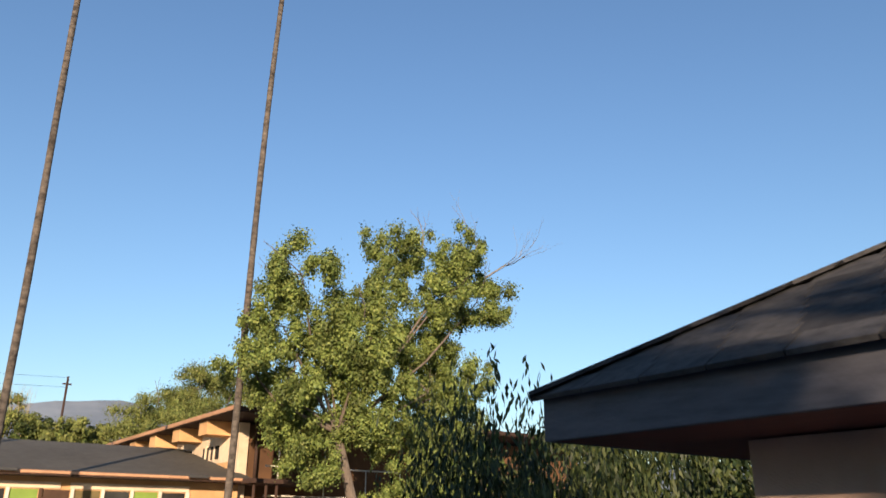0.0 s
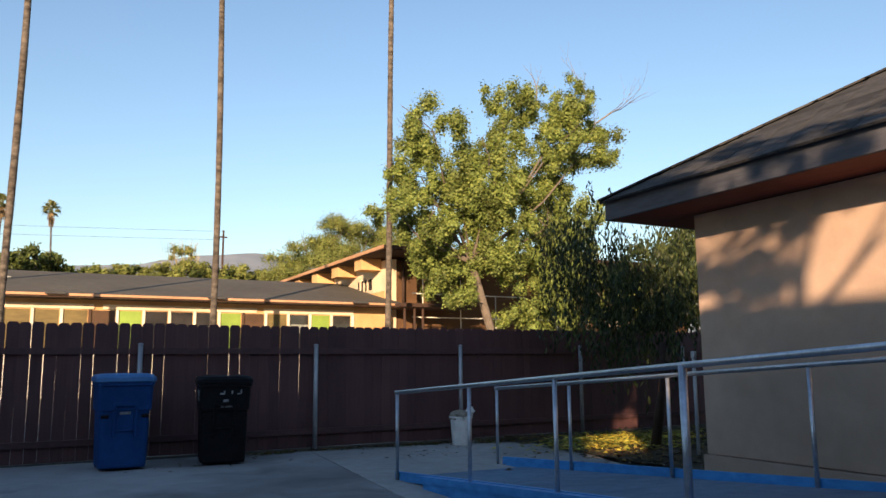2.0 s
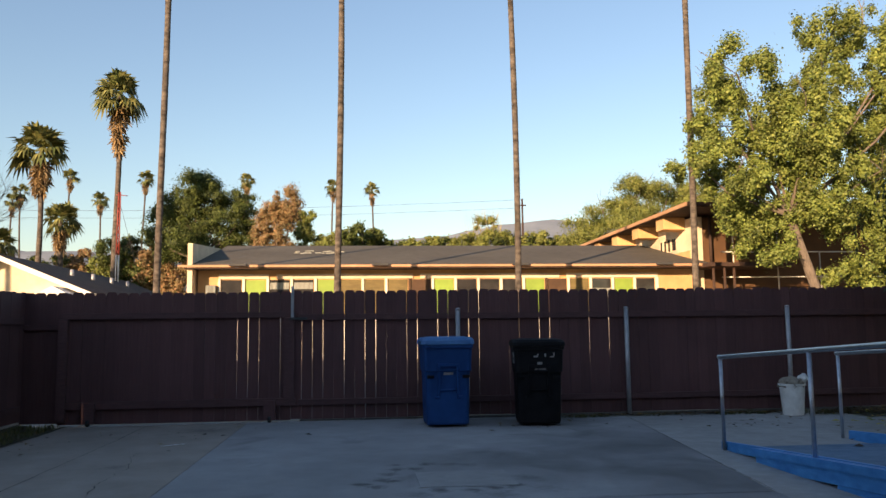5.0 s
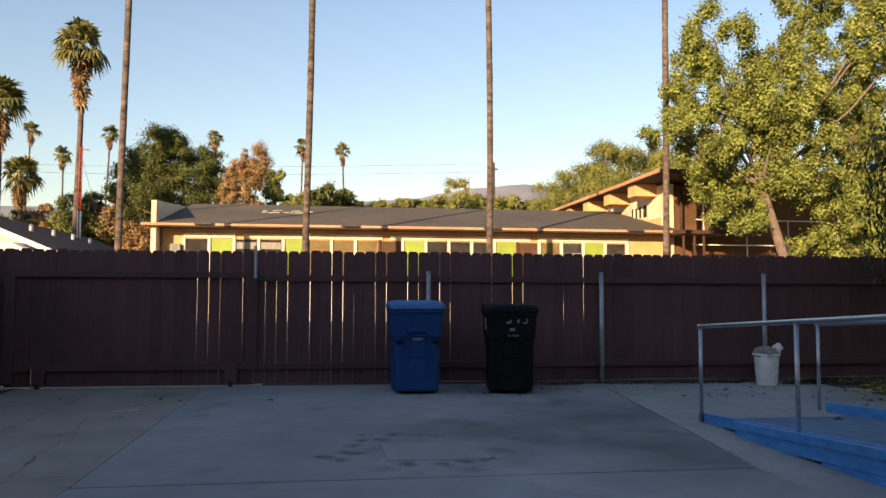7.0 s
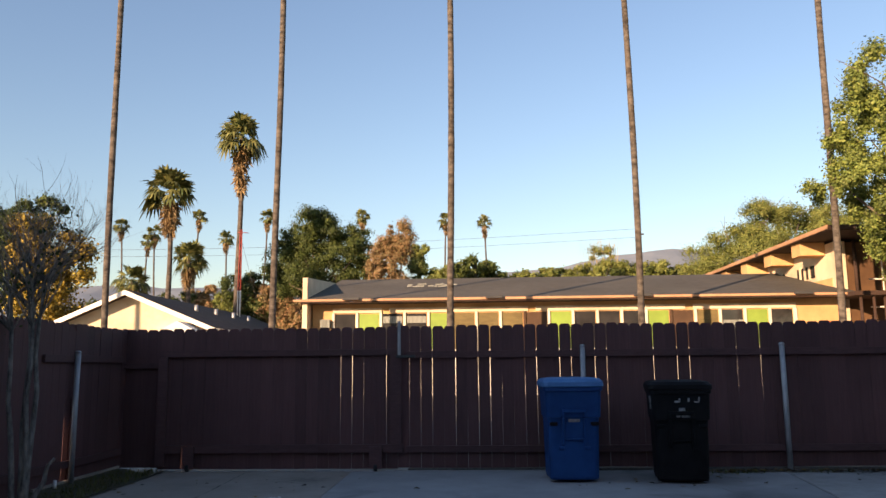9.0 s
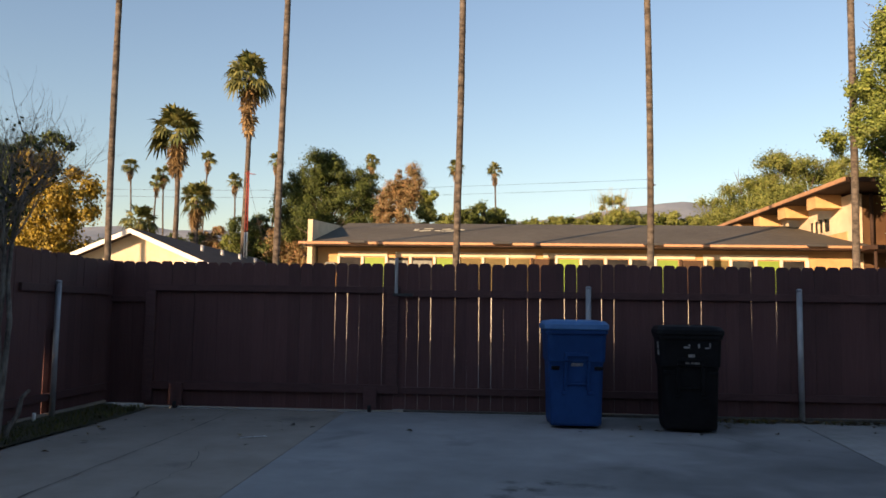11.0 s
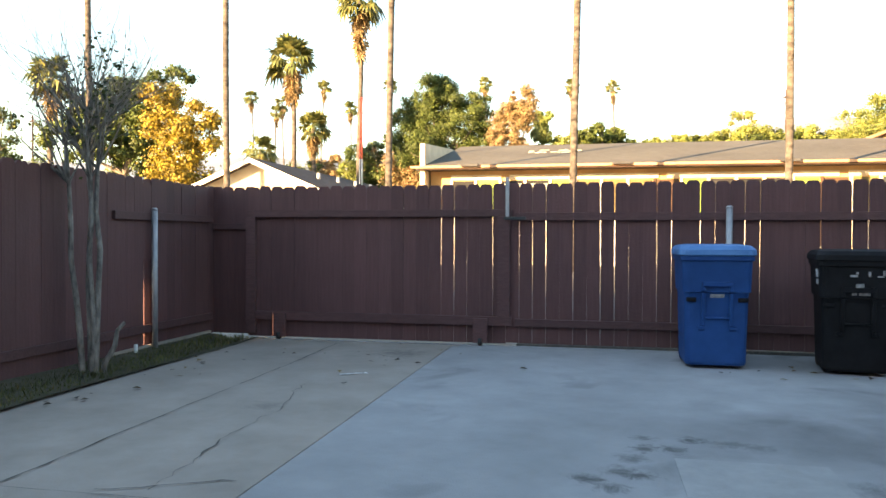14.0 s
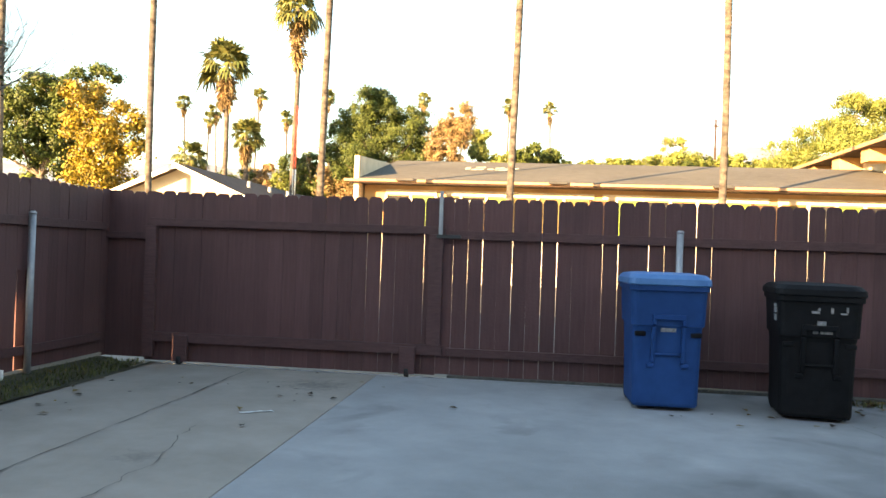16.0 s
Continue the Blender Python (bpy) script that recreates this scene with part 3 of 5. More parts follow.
def on_front(x0, x1, z0, z1, out, bevel=0.006, taper=0.0):
    """A plate that follows the bin's sloping front."""
    b = boxed(x0, x1, -1, 0, z0, z1, bevel)
    for v in b.verts:
        f = 0.0 if v.co.y < -0.5 else 0.03
        k = (z1 - v.co.z) / (z1 - z0)
        v.co.y = bin_front(v.co.z) - out * (1 - taper * k) + f + (bevel if -1 < v.co.y < -0.5 else 0)
    return b


def bin_thing(name, label, body_mat, lid_mat, m, marks):
    t = thing(name, label, "bin", m, group="wheeled bins")
    b = bmesh.new()
    loft(b, [roundrect(*q) for q in BIN_RINGS])
    bmesh.ops.recalc_face_normals(b, faces=b.faces)
    part("body", b, body_mat, t)
    b = bmesh.new()
    loft(b, [roundrect(0.665, 0.755, 1.037, 0.08), roundrect(0.68, 0.77, 1.045, 0.08), roundrect(0.675, 0.765, 1.09, 0.09), roundrect(0.62, 0.70, 1.125, 0.12), roundrect(0.46, 0.52, 1.138, 0.14)])
    bmesh.ops.recalc_face_normals(b, faces=b.faces)
    part("lid", b, lid_mat, t, "faded domed lid")
    # grip channel in the front between two ribs; black plates paint the shaded side pockets
    part("front_ledge", on_front(-0.135, 0.135, 0.755, 0.80, 0.03), body_mat, t)
    for sx in (-1, 1):
        part("front_rib", on_front(sx * 0.12 - 0.018, sx * 0.12 + 0.018, 0.40, 0.697, 0.045, taper=0.7), body_mat, t)
        part("front_rib", on_front(sx * 0.12 - 0.018, sx * 0.12 + 0.018, 0.712, 0.76, 0.028), body_mat, t)
        part("pocket", on_front(sx * 0.225 - 0.045, sx * 0.225 + 0.045, 0.615, 0.655, 0.022, 0.01), M_BLACK, t, "black plate drawn for the shaded lifting pocket")
        part("foot_moulding", on_front(sx * 0.14 - 0.03, sx * 0.14 + 0.03, 0.36, 0.395, 0.02), body_mat, t)
    part("lift_bar", tube(bmesh.new(), [(-0.115, bin_front(0.5) - 0.01, 0.47), (0.115, bin_front(0.5) - 0.01, 0.47)], [0.012, 0.012], 8), body_mat, t)
    part("handle", tube(bmesh.new(), [(-0.25, 0.37, 1.01), (-0.25, 0.44, 1.03), (0.25, 0.44, 1.03), (0.25, 0.37, 1.01)], [0.016] * 4, 8), body_mat, t)
    part("axle", tube(bmesh.new(), [(-0.2, 0.27, 0.12), (0.2, 0.27, 0.12)], [0.012, 0.012], 8), M_STEEL, t)
    for sx in (-1, 1):
        part("wheel", tube(bmesh.new(), [(sx * 0.205, 0.27, 0.12), (sx * 0.215, 0.27, 0.12), (sx * 0.245, 0.27, 0.12), (sx * 0.255, 0.27, 0.12)], [0.10, 0.12, 0.12, 0.10], 20), M_RUBBER, t)
    for x0, x1, z0, z1 in marks:
        part("marking", on_front(x0, x1, z0, z1, 0.004, 0.001), M_LABEL, t, "small pale printed marking")
    return t


bin_thing("recycling_bin", "blue plastic wheeled bin with paler blue domed lid", M_BLUE, M_BLUE_LID, pose(0.33, -0.80, 0, 0, 0, 1.5), [(-0.062, 0.062, 0.655, 0.688)])
black = bin_thing("rubbish_bin", "black plastic wheeled bin with worn white markings", M_BLACK, M_BLACK, pose(1.52, -0.90, 0, 0, 0, -7), [(-0.07, -0.01, 0.895, 0.915), (-0.025, -0.005, 0.92, 0.94), (0.07, 0.09, 0.90, 0.945), (0.14, 0.19, 0.895, 0.908), (0.18, 0.197, 0.912, 0.955), (-0.025, 0.04, 0.80, 0.835), (-0.055, -0.015, 0.73, 0.765), (0.0, 0.09, 0.73, 0.765)])
black.scale = (1.0, 1.0, 0.965)
for z0, z1 in ((0.82, 0.87), (0.885, 0.93), (0.935, 0.96)):
    part("marking", boxed(-0.322 + (0.93 - z0) * 0.05, -0.29, -0.26 + (z0 % 0.02), -0.17, z0, z1, 0.002), M_LABEL, black, "worn white marking on the side")

# ---- waste bucket by the fence ----
bucket = thing("waste_bucket", "white plastic waste bucket with a crumpled bag sticking out", "bucket", pose(5.17, -0.62, 0))
b = bmesh.new()
prof = [(0.125, 0.0), (0.135, 0.01), (0.165, 0.40), (0.18, 0.405), (0.18, 0.43), (0.165, 0.43), (0.15, 0.2)]
loft(b, [[(r * math.cos(a * math.pi / 12), r * math.sin(a * math.pi / 12), z) for a in range(24)] for r, z in prof])
bmesh.ops.recalc_face_normals(b, faces=b.faces)
part("shell", b, M_WHITE, bucket)
b = bmesh.new()
bmesh.ops.create_icosphere(b, subdivisions=3, radius=0.165)
for v in b.verts:
    v.co *= 1 + 0.35 * noise.noise(v.co * 14)
    v.co = Vector((v.co.x, v.co.y, 0.42 + v.co.z * 0.62))
part("rubbish_bag", b, surface("brown_paper", (0.16, 0.13, 0.1), (0.3, 0.26, 0.2), (20, 20, 20), 0.9), bucket, "crumpled brown bag")
b = bmesh.new()
bmesh.ops.create_icosphere(b, subdivisions=2, radius=0.07)
for v in b.verts:
    v.co *= 1 + 0.5 * noise.noise(v.co * 30)
bmesh.ops.translate(b, verts=b.verts, vec=(0.15, -0.02, 0.50))
part("paper_scrap", b, M_WHITE, bucket, "white paper scrap")

# ---- bare sapling in the bed ----
sap = thing("bare_sapling", "leafless young tree with several thin grey stems and twiggy crown", "tree", pose(-5.0, -2.55, 0.02))
rng = random.Random(12)
for k, (dx, dy, h) in enumerate(((-0.17, -0.06, 1.95), (-0.05, 0.03, 2.2), (0.0, -0.03, 2.0), (0.06, 0.01, 2.1), (0.17, 0.09, 0.42))):
    b = bmesh.new()
    pts = [(dx * 0.45, dy * 0.5, -0.02)]
    for j in range(1, 7):
        f = j / 6
        pts.append((dx * (0.45 + 0.75 * f) + rng.uniform(-0.022, 0.022), dy * (0.5 + 0.8 * f) + rng.uniform(-0.022, 0.022), h * f))
    tube(b, pts, [0.029, 0.027, 0.025, 0.023, 0.021, 0.018, 0.015], 7, cap=False)
    if h > 1:
        for j in range(17):
            p = pts[rng.choice((5, 5, 6, 6, 6))]
            limb(b, rng, p, (rng.uniform(-0.85, 0.75), rng.uniform(-0.7, 0.7), rng.uniform(0.6, 1.4)), rng.uniform(0.28, 0.5), 0.0118, 3, 0.85, 0.12, 4)
    part("stem", b, M_SAPLING, sap)
leaf_cloud("crown", [(-0.25, 0, 2.15, 0.4, 0.35, 0.4), (0.2, 0, 2.35, 0.4, 0.35, 0.45), (-0.05, 0.1, 2.65, 0.35, 0.3, 0.35)], 380, 0.04, M_LEAF_D, sap, 61, clumps=16, spread=0.4, label="few dull withered leaves")

# ---- hall across the way ----
hall = thing("school_hall", "long low orange building with lime panels and brown roof", "building")
HY, HX0, HX1 = 16.2, -6.35, 11.3
part("wall", boxed(HX0, HX1, HY, 28.0, -0.05, 3.36), M_HALL, hall)
for i in range(4):
    x0 = HX0 + 0.7 + i * 0 if i == 0 else (-3.72, 1.2, 6.4)[i - 1]
    x1 = (-3.98, 0.95, 6.15, 9.75)[i]
    part("band", boxed(x0, x1, HY - 0.05, HY, 3.05, 3.22, 0.01), M_PALE, hall, "pale orange band over the windows")
EAVE_Y, EAVE_Z, RIDGE_Y, RIDGE_Z = 15.45, 3.40, 22.0, 4.75
b = bmesh.new()
prof = [(EAVE_Y, EAVE_Z), (RIDGE_Y, RIDGE_Z), (28.6, EAVE_Z), (28.6, EAVE_Z + 0.09), (RIDGE_Y, RIDGE_Z + 0.1), (EAVE_Y, EAVE_Z + 0.09)]
loft(b, [[(x, y, z) for y, z in prof] for x in (HX0 - 0.05, HX1 + 0.15)])
bmesh.ops.recalc_face_normals(b, faces=b.faces)
part("roof", b, M_HALL_ROOF, hall, "low-pitched brown composition roof")
part("fascia", boxed(HX0 - 0.5, HX1 + 0.35, EAVE_Y - 0.03, EAVE_Y, EAVE_Z + 0.0, EAVE_Z + 0.075, 0.005), M_TRIM_O, hall, "sunlit orange fascia board")
# near-black brown deepens the strip beneath the eave
part("soffit", boxed(HX0 - 0.3, HX1 + 0.15, EAVE_Y, HY + 0.02, EAVE_Z - 0.045, EAVE_Z - 0.01), M_DARKWOOD, hall, "very dark brown soffit")
b = bmesh.new()
loft(b, [[(x, 15.6, 0.0), (x, 15.6, 4.22), (x, 24, 4.8), (x, 24, 0.0)] for x in (HX0 - 0.22, HX0 - 0.06)])
bmesh.ops.recalc_face_normals(b, faces=b.faces)
part("end_parapet", b, M_PALE, hall, "stucco fin wall at the roof end")
# near-black blocks drawn for the dark shadow spots along the roof edge
for x in (-4.9, -0.2, 4.6, 9.7):
    part("eave_shadow_block", boxed(x - 0.28, x + 0.28, EAVE_Y - 0.16, EAVE_Y - 0.035, EAVE_Z + 0.03, EAVE_Z + 0.11, 0.01), M_WIRE, hall)
mats = dict(c=M_GLASS, g=M_LIME, t=M_TAN, b=M_BROWNP, d=M_GLASS, w=M_GLASS)
seq = "dgccgtttbgdddgbtwgd"
for i, k in enumerate(seq):
    x0 = -5.63 + i * 0.807
    win = part("window", boxed(x0 + 0.07, x0 + 0.737, HY - 0.012, HY + 0.02, 1.82, 3.02), mats[k], hall, {"g": "lime green infill panel", "t": "window with tan blind", "b": "brown infill panel", "c": "window with pale curtain"}.get(k, "dark window pane"))
    part("mullion", boxed(x0 - 0.042, x0 + 0.042, HY - 0.06, HY + 0.01, 0.95, 3.05, 0.008), M_MULL if k != "b" else M_BROWNP, hall)
    if k in "cw":
        part("valance", boxed(x0 + 0.08, x0 + 0.73, HY - 0.03, HY - 0.013, 2.70 if k == "c" else 2.36, 2.93 if k == "c" else 2.68, 0.01), M_CURTAIN, win)
part("mullion", boxed(9.66, 9.77, HY - 0.06, HY + 0.01, 0.95, 3.05, 0.008), M_MULL, hall)
part("wall_unit", boxed(-6.05, -5.72, HY - 0.22, HY, 2.55, 2.84, 0.02), M_CURTAIN, hall, "grey air conditioner box")
part("door", boxed(10.75, 11.2, HY - 0.03, HY + 0.01, 0.0, 2.6, 0.01), surface("red_door", (0.35, 0.06, 0.03), (0.45, 0.09, 0.05), (3, 3, 3), 0.6), hall, "red painted door")
part("wainscot", boxed(HX0, HX1 - 0.6, HY - 0.02, HY + 0.01, 0.0, 1.815, 0.005), M_CREAM, hall, "cream painted lower wall")
rng = random.Random(5)
b = bmesh.new()
for k in range(16):
    x, y = -2.6 + rng.uniform(-0.8, 0.9), 19.2 + rng.uniform(-0.5, 0.5)
    z = EAVE_Z + 0.1 + (y - EAVE_Y) * (RIDGE_Z - EAVE_Z) / (RIDGE_Y - EAVE_Y)
    box(b, x, x + rng.uniform(0.1, 0.3), y, y + rng.uniform(0.1, 0.4), z - 0.02, z + 0.035)
part("roof_patch", b, M_CURTAIN, hall, "pale torn roofing scraps")

# ---- tall wing ----
wing = thing("school_wing", "tall orange wing with deep eaves and boxed rafter ends", "building")
WGX = 11.35
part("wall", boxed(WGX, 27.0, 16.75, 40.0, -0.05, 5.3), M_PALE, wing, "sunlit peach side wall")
# end wall is coloured far darker than the side wall
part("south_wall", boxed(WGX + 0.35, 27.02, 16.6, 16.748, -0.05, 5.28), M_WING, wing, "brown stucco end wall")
part("pilaster", boxed(WGX - 0.03, WGX + 0.3, 16.5, 16.745, 0.0, 5.3, 0.01), M_PALE, wing)
b = bmesh.new()
loft(b, [[(x, y, z) for y, z in ((14.75, 5.43), (41, 5.43), (41, 5.54), (14.75, 5.54))] if i < 2 else [] for i, x in enumerate((WGX - 1.0, 27.5))])
bmesh.ops.recalc_face_normals(b, faces=b.faces)
part("roof", b, M_HALL_ROOF, wing)
part("fascia", boxed(WGX - 1.04, WGX - 1.001, 14.72, 41, 5.42, 5.55, 0.005), M_TRIM_O, wing, "orange fascia board")
# this end's fascia is coloured darker than the one along the side
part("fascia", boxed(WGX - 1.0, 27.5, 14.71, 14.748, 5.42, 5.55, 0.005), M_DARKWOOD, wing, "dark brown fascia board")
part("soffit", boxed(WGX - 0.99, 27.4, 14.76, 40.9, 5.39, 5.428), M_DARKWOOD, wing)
for i in range(8):
    y = 17.3 + i * 2.7
    part("rafter_box", boxed(WGX - 0.85, WGX, y, y + 0.75, 4.93, 5.388, 0.01), M_HALL, wing, "boxed orange rafter end")
    part("clerestory_pane", boxed(WGX - 0.02, WGX + 0.01, y + 0.95, y + 2.45, 4.25, 4.7), M_GLASS, wing, "narrow dark clerestory pane")
    for j in range(3):
        part("clerestory_mullion", boxed(WGX - 0.05, WGX, y + 1.28 + j * 0.4, y + 1.4 + j * 0.4, 4.2, 4.75), M_PALE, wing)
part("panel", boxed(WGX - 0.03, WGX, 16.9, 18.3, 3.4, 4.1, 0.01), M_HALL, wing)
part("canopy", boxed(11.1, 14.2, 14.9, 16.59, 3.33, 3.47, 0.01), M_DARKWOOD, wing, "flat dark entrance canopy")
for x in (11.35, 11.75, 12.1):
    part("canopy_post", tube(bmesh.new(), [(x, 15.1, 0), (x, 15.1, 3.33)], [0.05, 0.05], 8), M_DARKWOOD, wing)
part("flue", tube(bmesh.new(), [(11.9, 16.4, 3.4), (11.9, 16.4, 5.3)], [0.06, 0.06], 8), M_DARKWOOD, wing)
part("doorway", boxed(12.6, 14.6, 16.55, 16.62, 0, 2.4), M_GLASS, wing)
# chain-link court frame of pale pipes in front of the end wall
court = thing("pipe_fence", "tall pale steel pipe frame of a chain-link fence", "fence")
for z, x1 in ((1.9, 24), (3.0, 24), (3.9, 17), (4.71, 14)):
    part("rail", tube(bmesh.new(), [(11.9, 15.6, z), (x1, 15.6, z)], [0.022, 0.022], 8), M_MULL, court)
for x, z in ((12.35, 4.71), (14.0, 4.71), (15.6, 3.9), (17.0, 3.9), (18.6, 3.0), (20.2, 3.0), (21.8, 3.0)):
    part("post", tube(bmesh.new(), [(x, 15.6, 0), (x, 15.6, z)], [0.024, 0.024], 8), M_MULL, court)

# ---- neighbouring house to the north-west ----
house = thing("gable_house", "cream stucco house with a low brown gable roof", "house")
RX, GY, PZ, G = -14.7, 20.0, 4.35, 0.42
part("wall", loft(bmesh.new(), [[(RX - 3.2, y, -0.05), (RX + 3.2, y, -0.05), (RX + 3.2, y, PZ - 3.2 * G - 0.12), (RX, y, PZ - 0.12), (RX - 3.2, y, PZ - 3.2 * G - 0.12)] for y in (GY + 0.6, GY + 16)]), M_HOUSE, house)
for s in (-1, 1):
    b = bmesh.new()
    e = RX + s * 3.7
    loft(b, [[(RX, y, PZ - 0.1), (e, y, PZ - 3.7 * G - 0.1), (e, y, PZ - 3.7 * G + 0.02), (RX, y, PZ + 0.02)] for y in (GY, GY + 16.5)])
    bmesh.ops.recalc_face_normals(b, faces=b.faces)
    part("roof_slope", b, M_HOUSE_ROOF, house)
    b = bmesh.new()
    loft(b, [[(RX, y, PZ - 0.19), (e, y, PZ - 3.7 * G - 0.19), (e, y, PZ - 3.7 * G + 0.0), (RX, y, PZ + 0.0)] for y in (GY - 0.05, GY - 0.004)])
    bmesh.ops.recalc_face_normals(b, faces=b.faces)
    part("bargeboard", b, M_WHITE, house, "white bargeboard")
part("eave_board", boxed(RX + 3.7, RX + 3.73, GY, GY + 16.5, PZ - 3.7 * G - 0.17, PZ - 3.7 * G + 0.01), M_WHITE, house)
b = bmesh.new()
loft(b, [[(RX + 1.1, y, 2.3), (RX + 3.9, y, 2.3), (RX + 2.5, y, 3.05)] for y in (GY - 0.9, GY + 0.6)])
bmesh.ops.recalc_face_normals(b, faces=b.faces)
part("porch_gable", b, M_WHITE, house, "small white porch gable")
for k in range(4):
    y = GY + 4 + k * 2.6
    part("roof_vent", tube(bmesh.new(), [(RX + 1.4, y, PZ - 0.7), (RX + 1.4, y, PZ - 0.3)], [0.09, 0.09], 8), M_STEEL, house)

# ---- unseen blocks and trees added behind the camera to shade the yard ----
rear = thing("rear_shade_block", "unseen plain house block added to keep sun off the yard", "house")
# the opening in this added wall lets one sunbeam reach the west fence post
for q in ((-26, -18.2, -0.05, 7.7), (-16.3, -5.55, -0.05, 7.7), (-18.198, -16.302, -0.05, 4.85), (-18.198, -16.302, 6.0, 7.7)):
    part("wall", boxed(q[0], q[1], -18.6, -17.0, q[2], q[3]), M_REAR, rear)
b = bmesh.new()
loft(b, [[(x, -16.8, 7.7), (x, -18.8, 7.7), (x, -17.8, 8.3)] for x in (-26.2, -5.5)])
bmesh.ops.recalc_face_normals(b, faces=b.faces)
part("roof", b, M_HOUSE_ROOF, rear)
# added low block: its roof edge and upper part cut sun and sky light
low = thing("low_shade_block", "unseen low block added to trim the sun on office wall and bed", "house")
part("wall", boxed(-5.54, 16, -26.0, -17.0, -0.05, 4.1), M_REAR, low)
part("upper_shade_block", boxed(2.0, 16, -25.9, -17.1, 4.255, 8.0), M_REAR, low, "added upper block that cuts sky light from the yard")
part("roof", boxed(-5.52, 16.2, -26.2, -16.7, 4.102, 4.25, 0.01), M_HALL_ROOF, low)
# parapet added to level the lower edge of the office wall's sun patch
part("parapet", boxed(-3.5, -3.1, -26.0, -17.0, 4.252, 5.3, 0.01), M_REAR, low)
# added out of view to hold back the bright western sky
side = thing("side_shade_block", "unseen plain block added to cut western sky light from the yard", "house")
part("wall", boxed(-10.9, -7.6, -16.5, -10.0, -0.05, 5.0), M_REAR, side)
part("roof", loft(bmesh.new(), [[(-11.05, y, 5.005), (-7.4, y, 5.005), (-9.2, y, 6.4)] for y in (-16.7, -9.9)]), M_HOUSE_ROOF, side)
# unseen tree, crown placed on the sun's path to break up the wall patch
shade = thing("dapple_tree", "unseen small tree added to dapple the sun on the office wall", "tree", pose(-0.6, -14.9, 0))
b = bmesh.new()
rng = random.Random(4)
tube(b, [(0, 0, 0), (0.05, 0, 2.0), (-0.1, 0.05, 4.1)], [0.11, 0.09, 0.06], 8)
for k in range(6):
    limb(b, rng, (-0.1, 0.05, 4.0), (rng.uniform(-1, 0.8), rng.uniform(-1, 1), 1.2), 0.8, 0.04, 2)
part("trunk", b, M_BARK, shade)
leaf_cloud("crown", [(-0.8, 0, 5.2, 1.0, 0.9, 0.75), (-0.2, 0, 5.4, 0.6, 0.6, 0.5), (0.75, 0, 5.35, 0.6, 0.5, 0.4)], 520, 0.19, M_LEAF, shade, 31, clumps=12, spread=0.36)
# unseen tree whose crown stops the sun above the leaf bed
tall = thing("sun_block_tree", "unseen dense tree added to limit the sun on bed and fence", "tree", pose(-4.0, -16.2, 0))
part("trunk", tube(bmesh.new(), [(0, 0, -0.05), (0.05, 0, 2.5), (0, 0, 5.6)], [0.14, 0.11, 0.08], 8), M_BARK, tall)
leaf_cloud("crown", [(-0.25, 0, 6.75, 1.45, 0.8, 1.15), (-0.25, 0, 5.75, 1.35, 0.7, 0.75), (0.3, 0, 7.75, 0.8, 0.6, 0.7)], 8500, 0.22, M_LEAF, tall, 32, clumps=30, spread=0.4)


# ---- palms ----
def fan_frond(verts, faces, base, d, length, width, droop, rng, rays=13):
    """A fan palm leaf: stalk and a pleated fan of narrow pointed rays that hang at the tips."""
    d = Vector(d).normalized()
    s = d.cross(Vector((rng.uniform(-0.5, 0.5), rng.uniform(-0.5, 0.5), 1)))
    s = s.normalized() if s.length > 0.05 else Vector((1, 0, 0))
    up = s.cross(d)
    hub = Vector(base) + d * length * 0.5 + Vector((0, 0, -0.06 * length))
    i0 = len(verts)
    verts += [(Vector(base) + s * 0.025).to_tuple(), (Vector(base) - s * 0.025).to_tuple(), hub.to_tuple()]
    faces.append((i0, i0 + 1, i0 + 2))
    for k in range(rays):
        a = radians(-115 + 230 * k / (rays - 1))
        e = (d * math.cos(a) + s * math.sin(a))
        q = s * math.cos(a) - d * math.sin(a)
        L = length * 0.52 * (0.72 + 0.28 * math.cos(a)) * rng.uniform(0.8, 1.12)
        i = len(verts)
        mid = hub + e * L * 0.55 + up * 0.04 * L
        tip = hub + e * L + Vector((0, 0, -droop * L * rng.uniform(0.6, 1.4)))
        verts += [hub.to_tuple(), (mid + q * L * width).to_tuple(), tip.to_tuple(), (mid - q * L * width).to_tuple()]
        faces.append((i, i + 1, i + 2, i + 3))


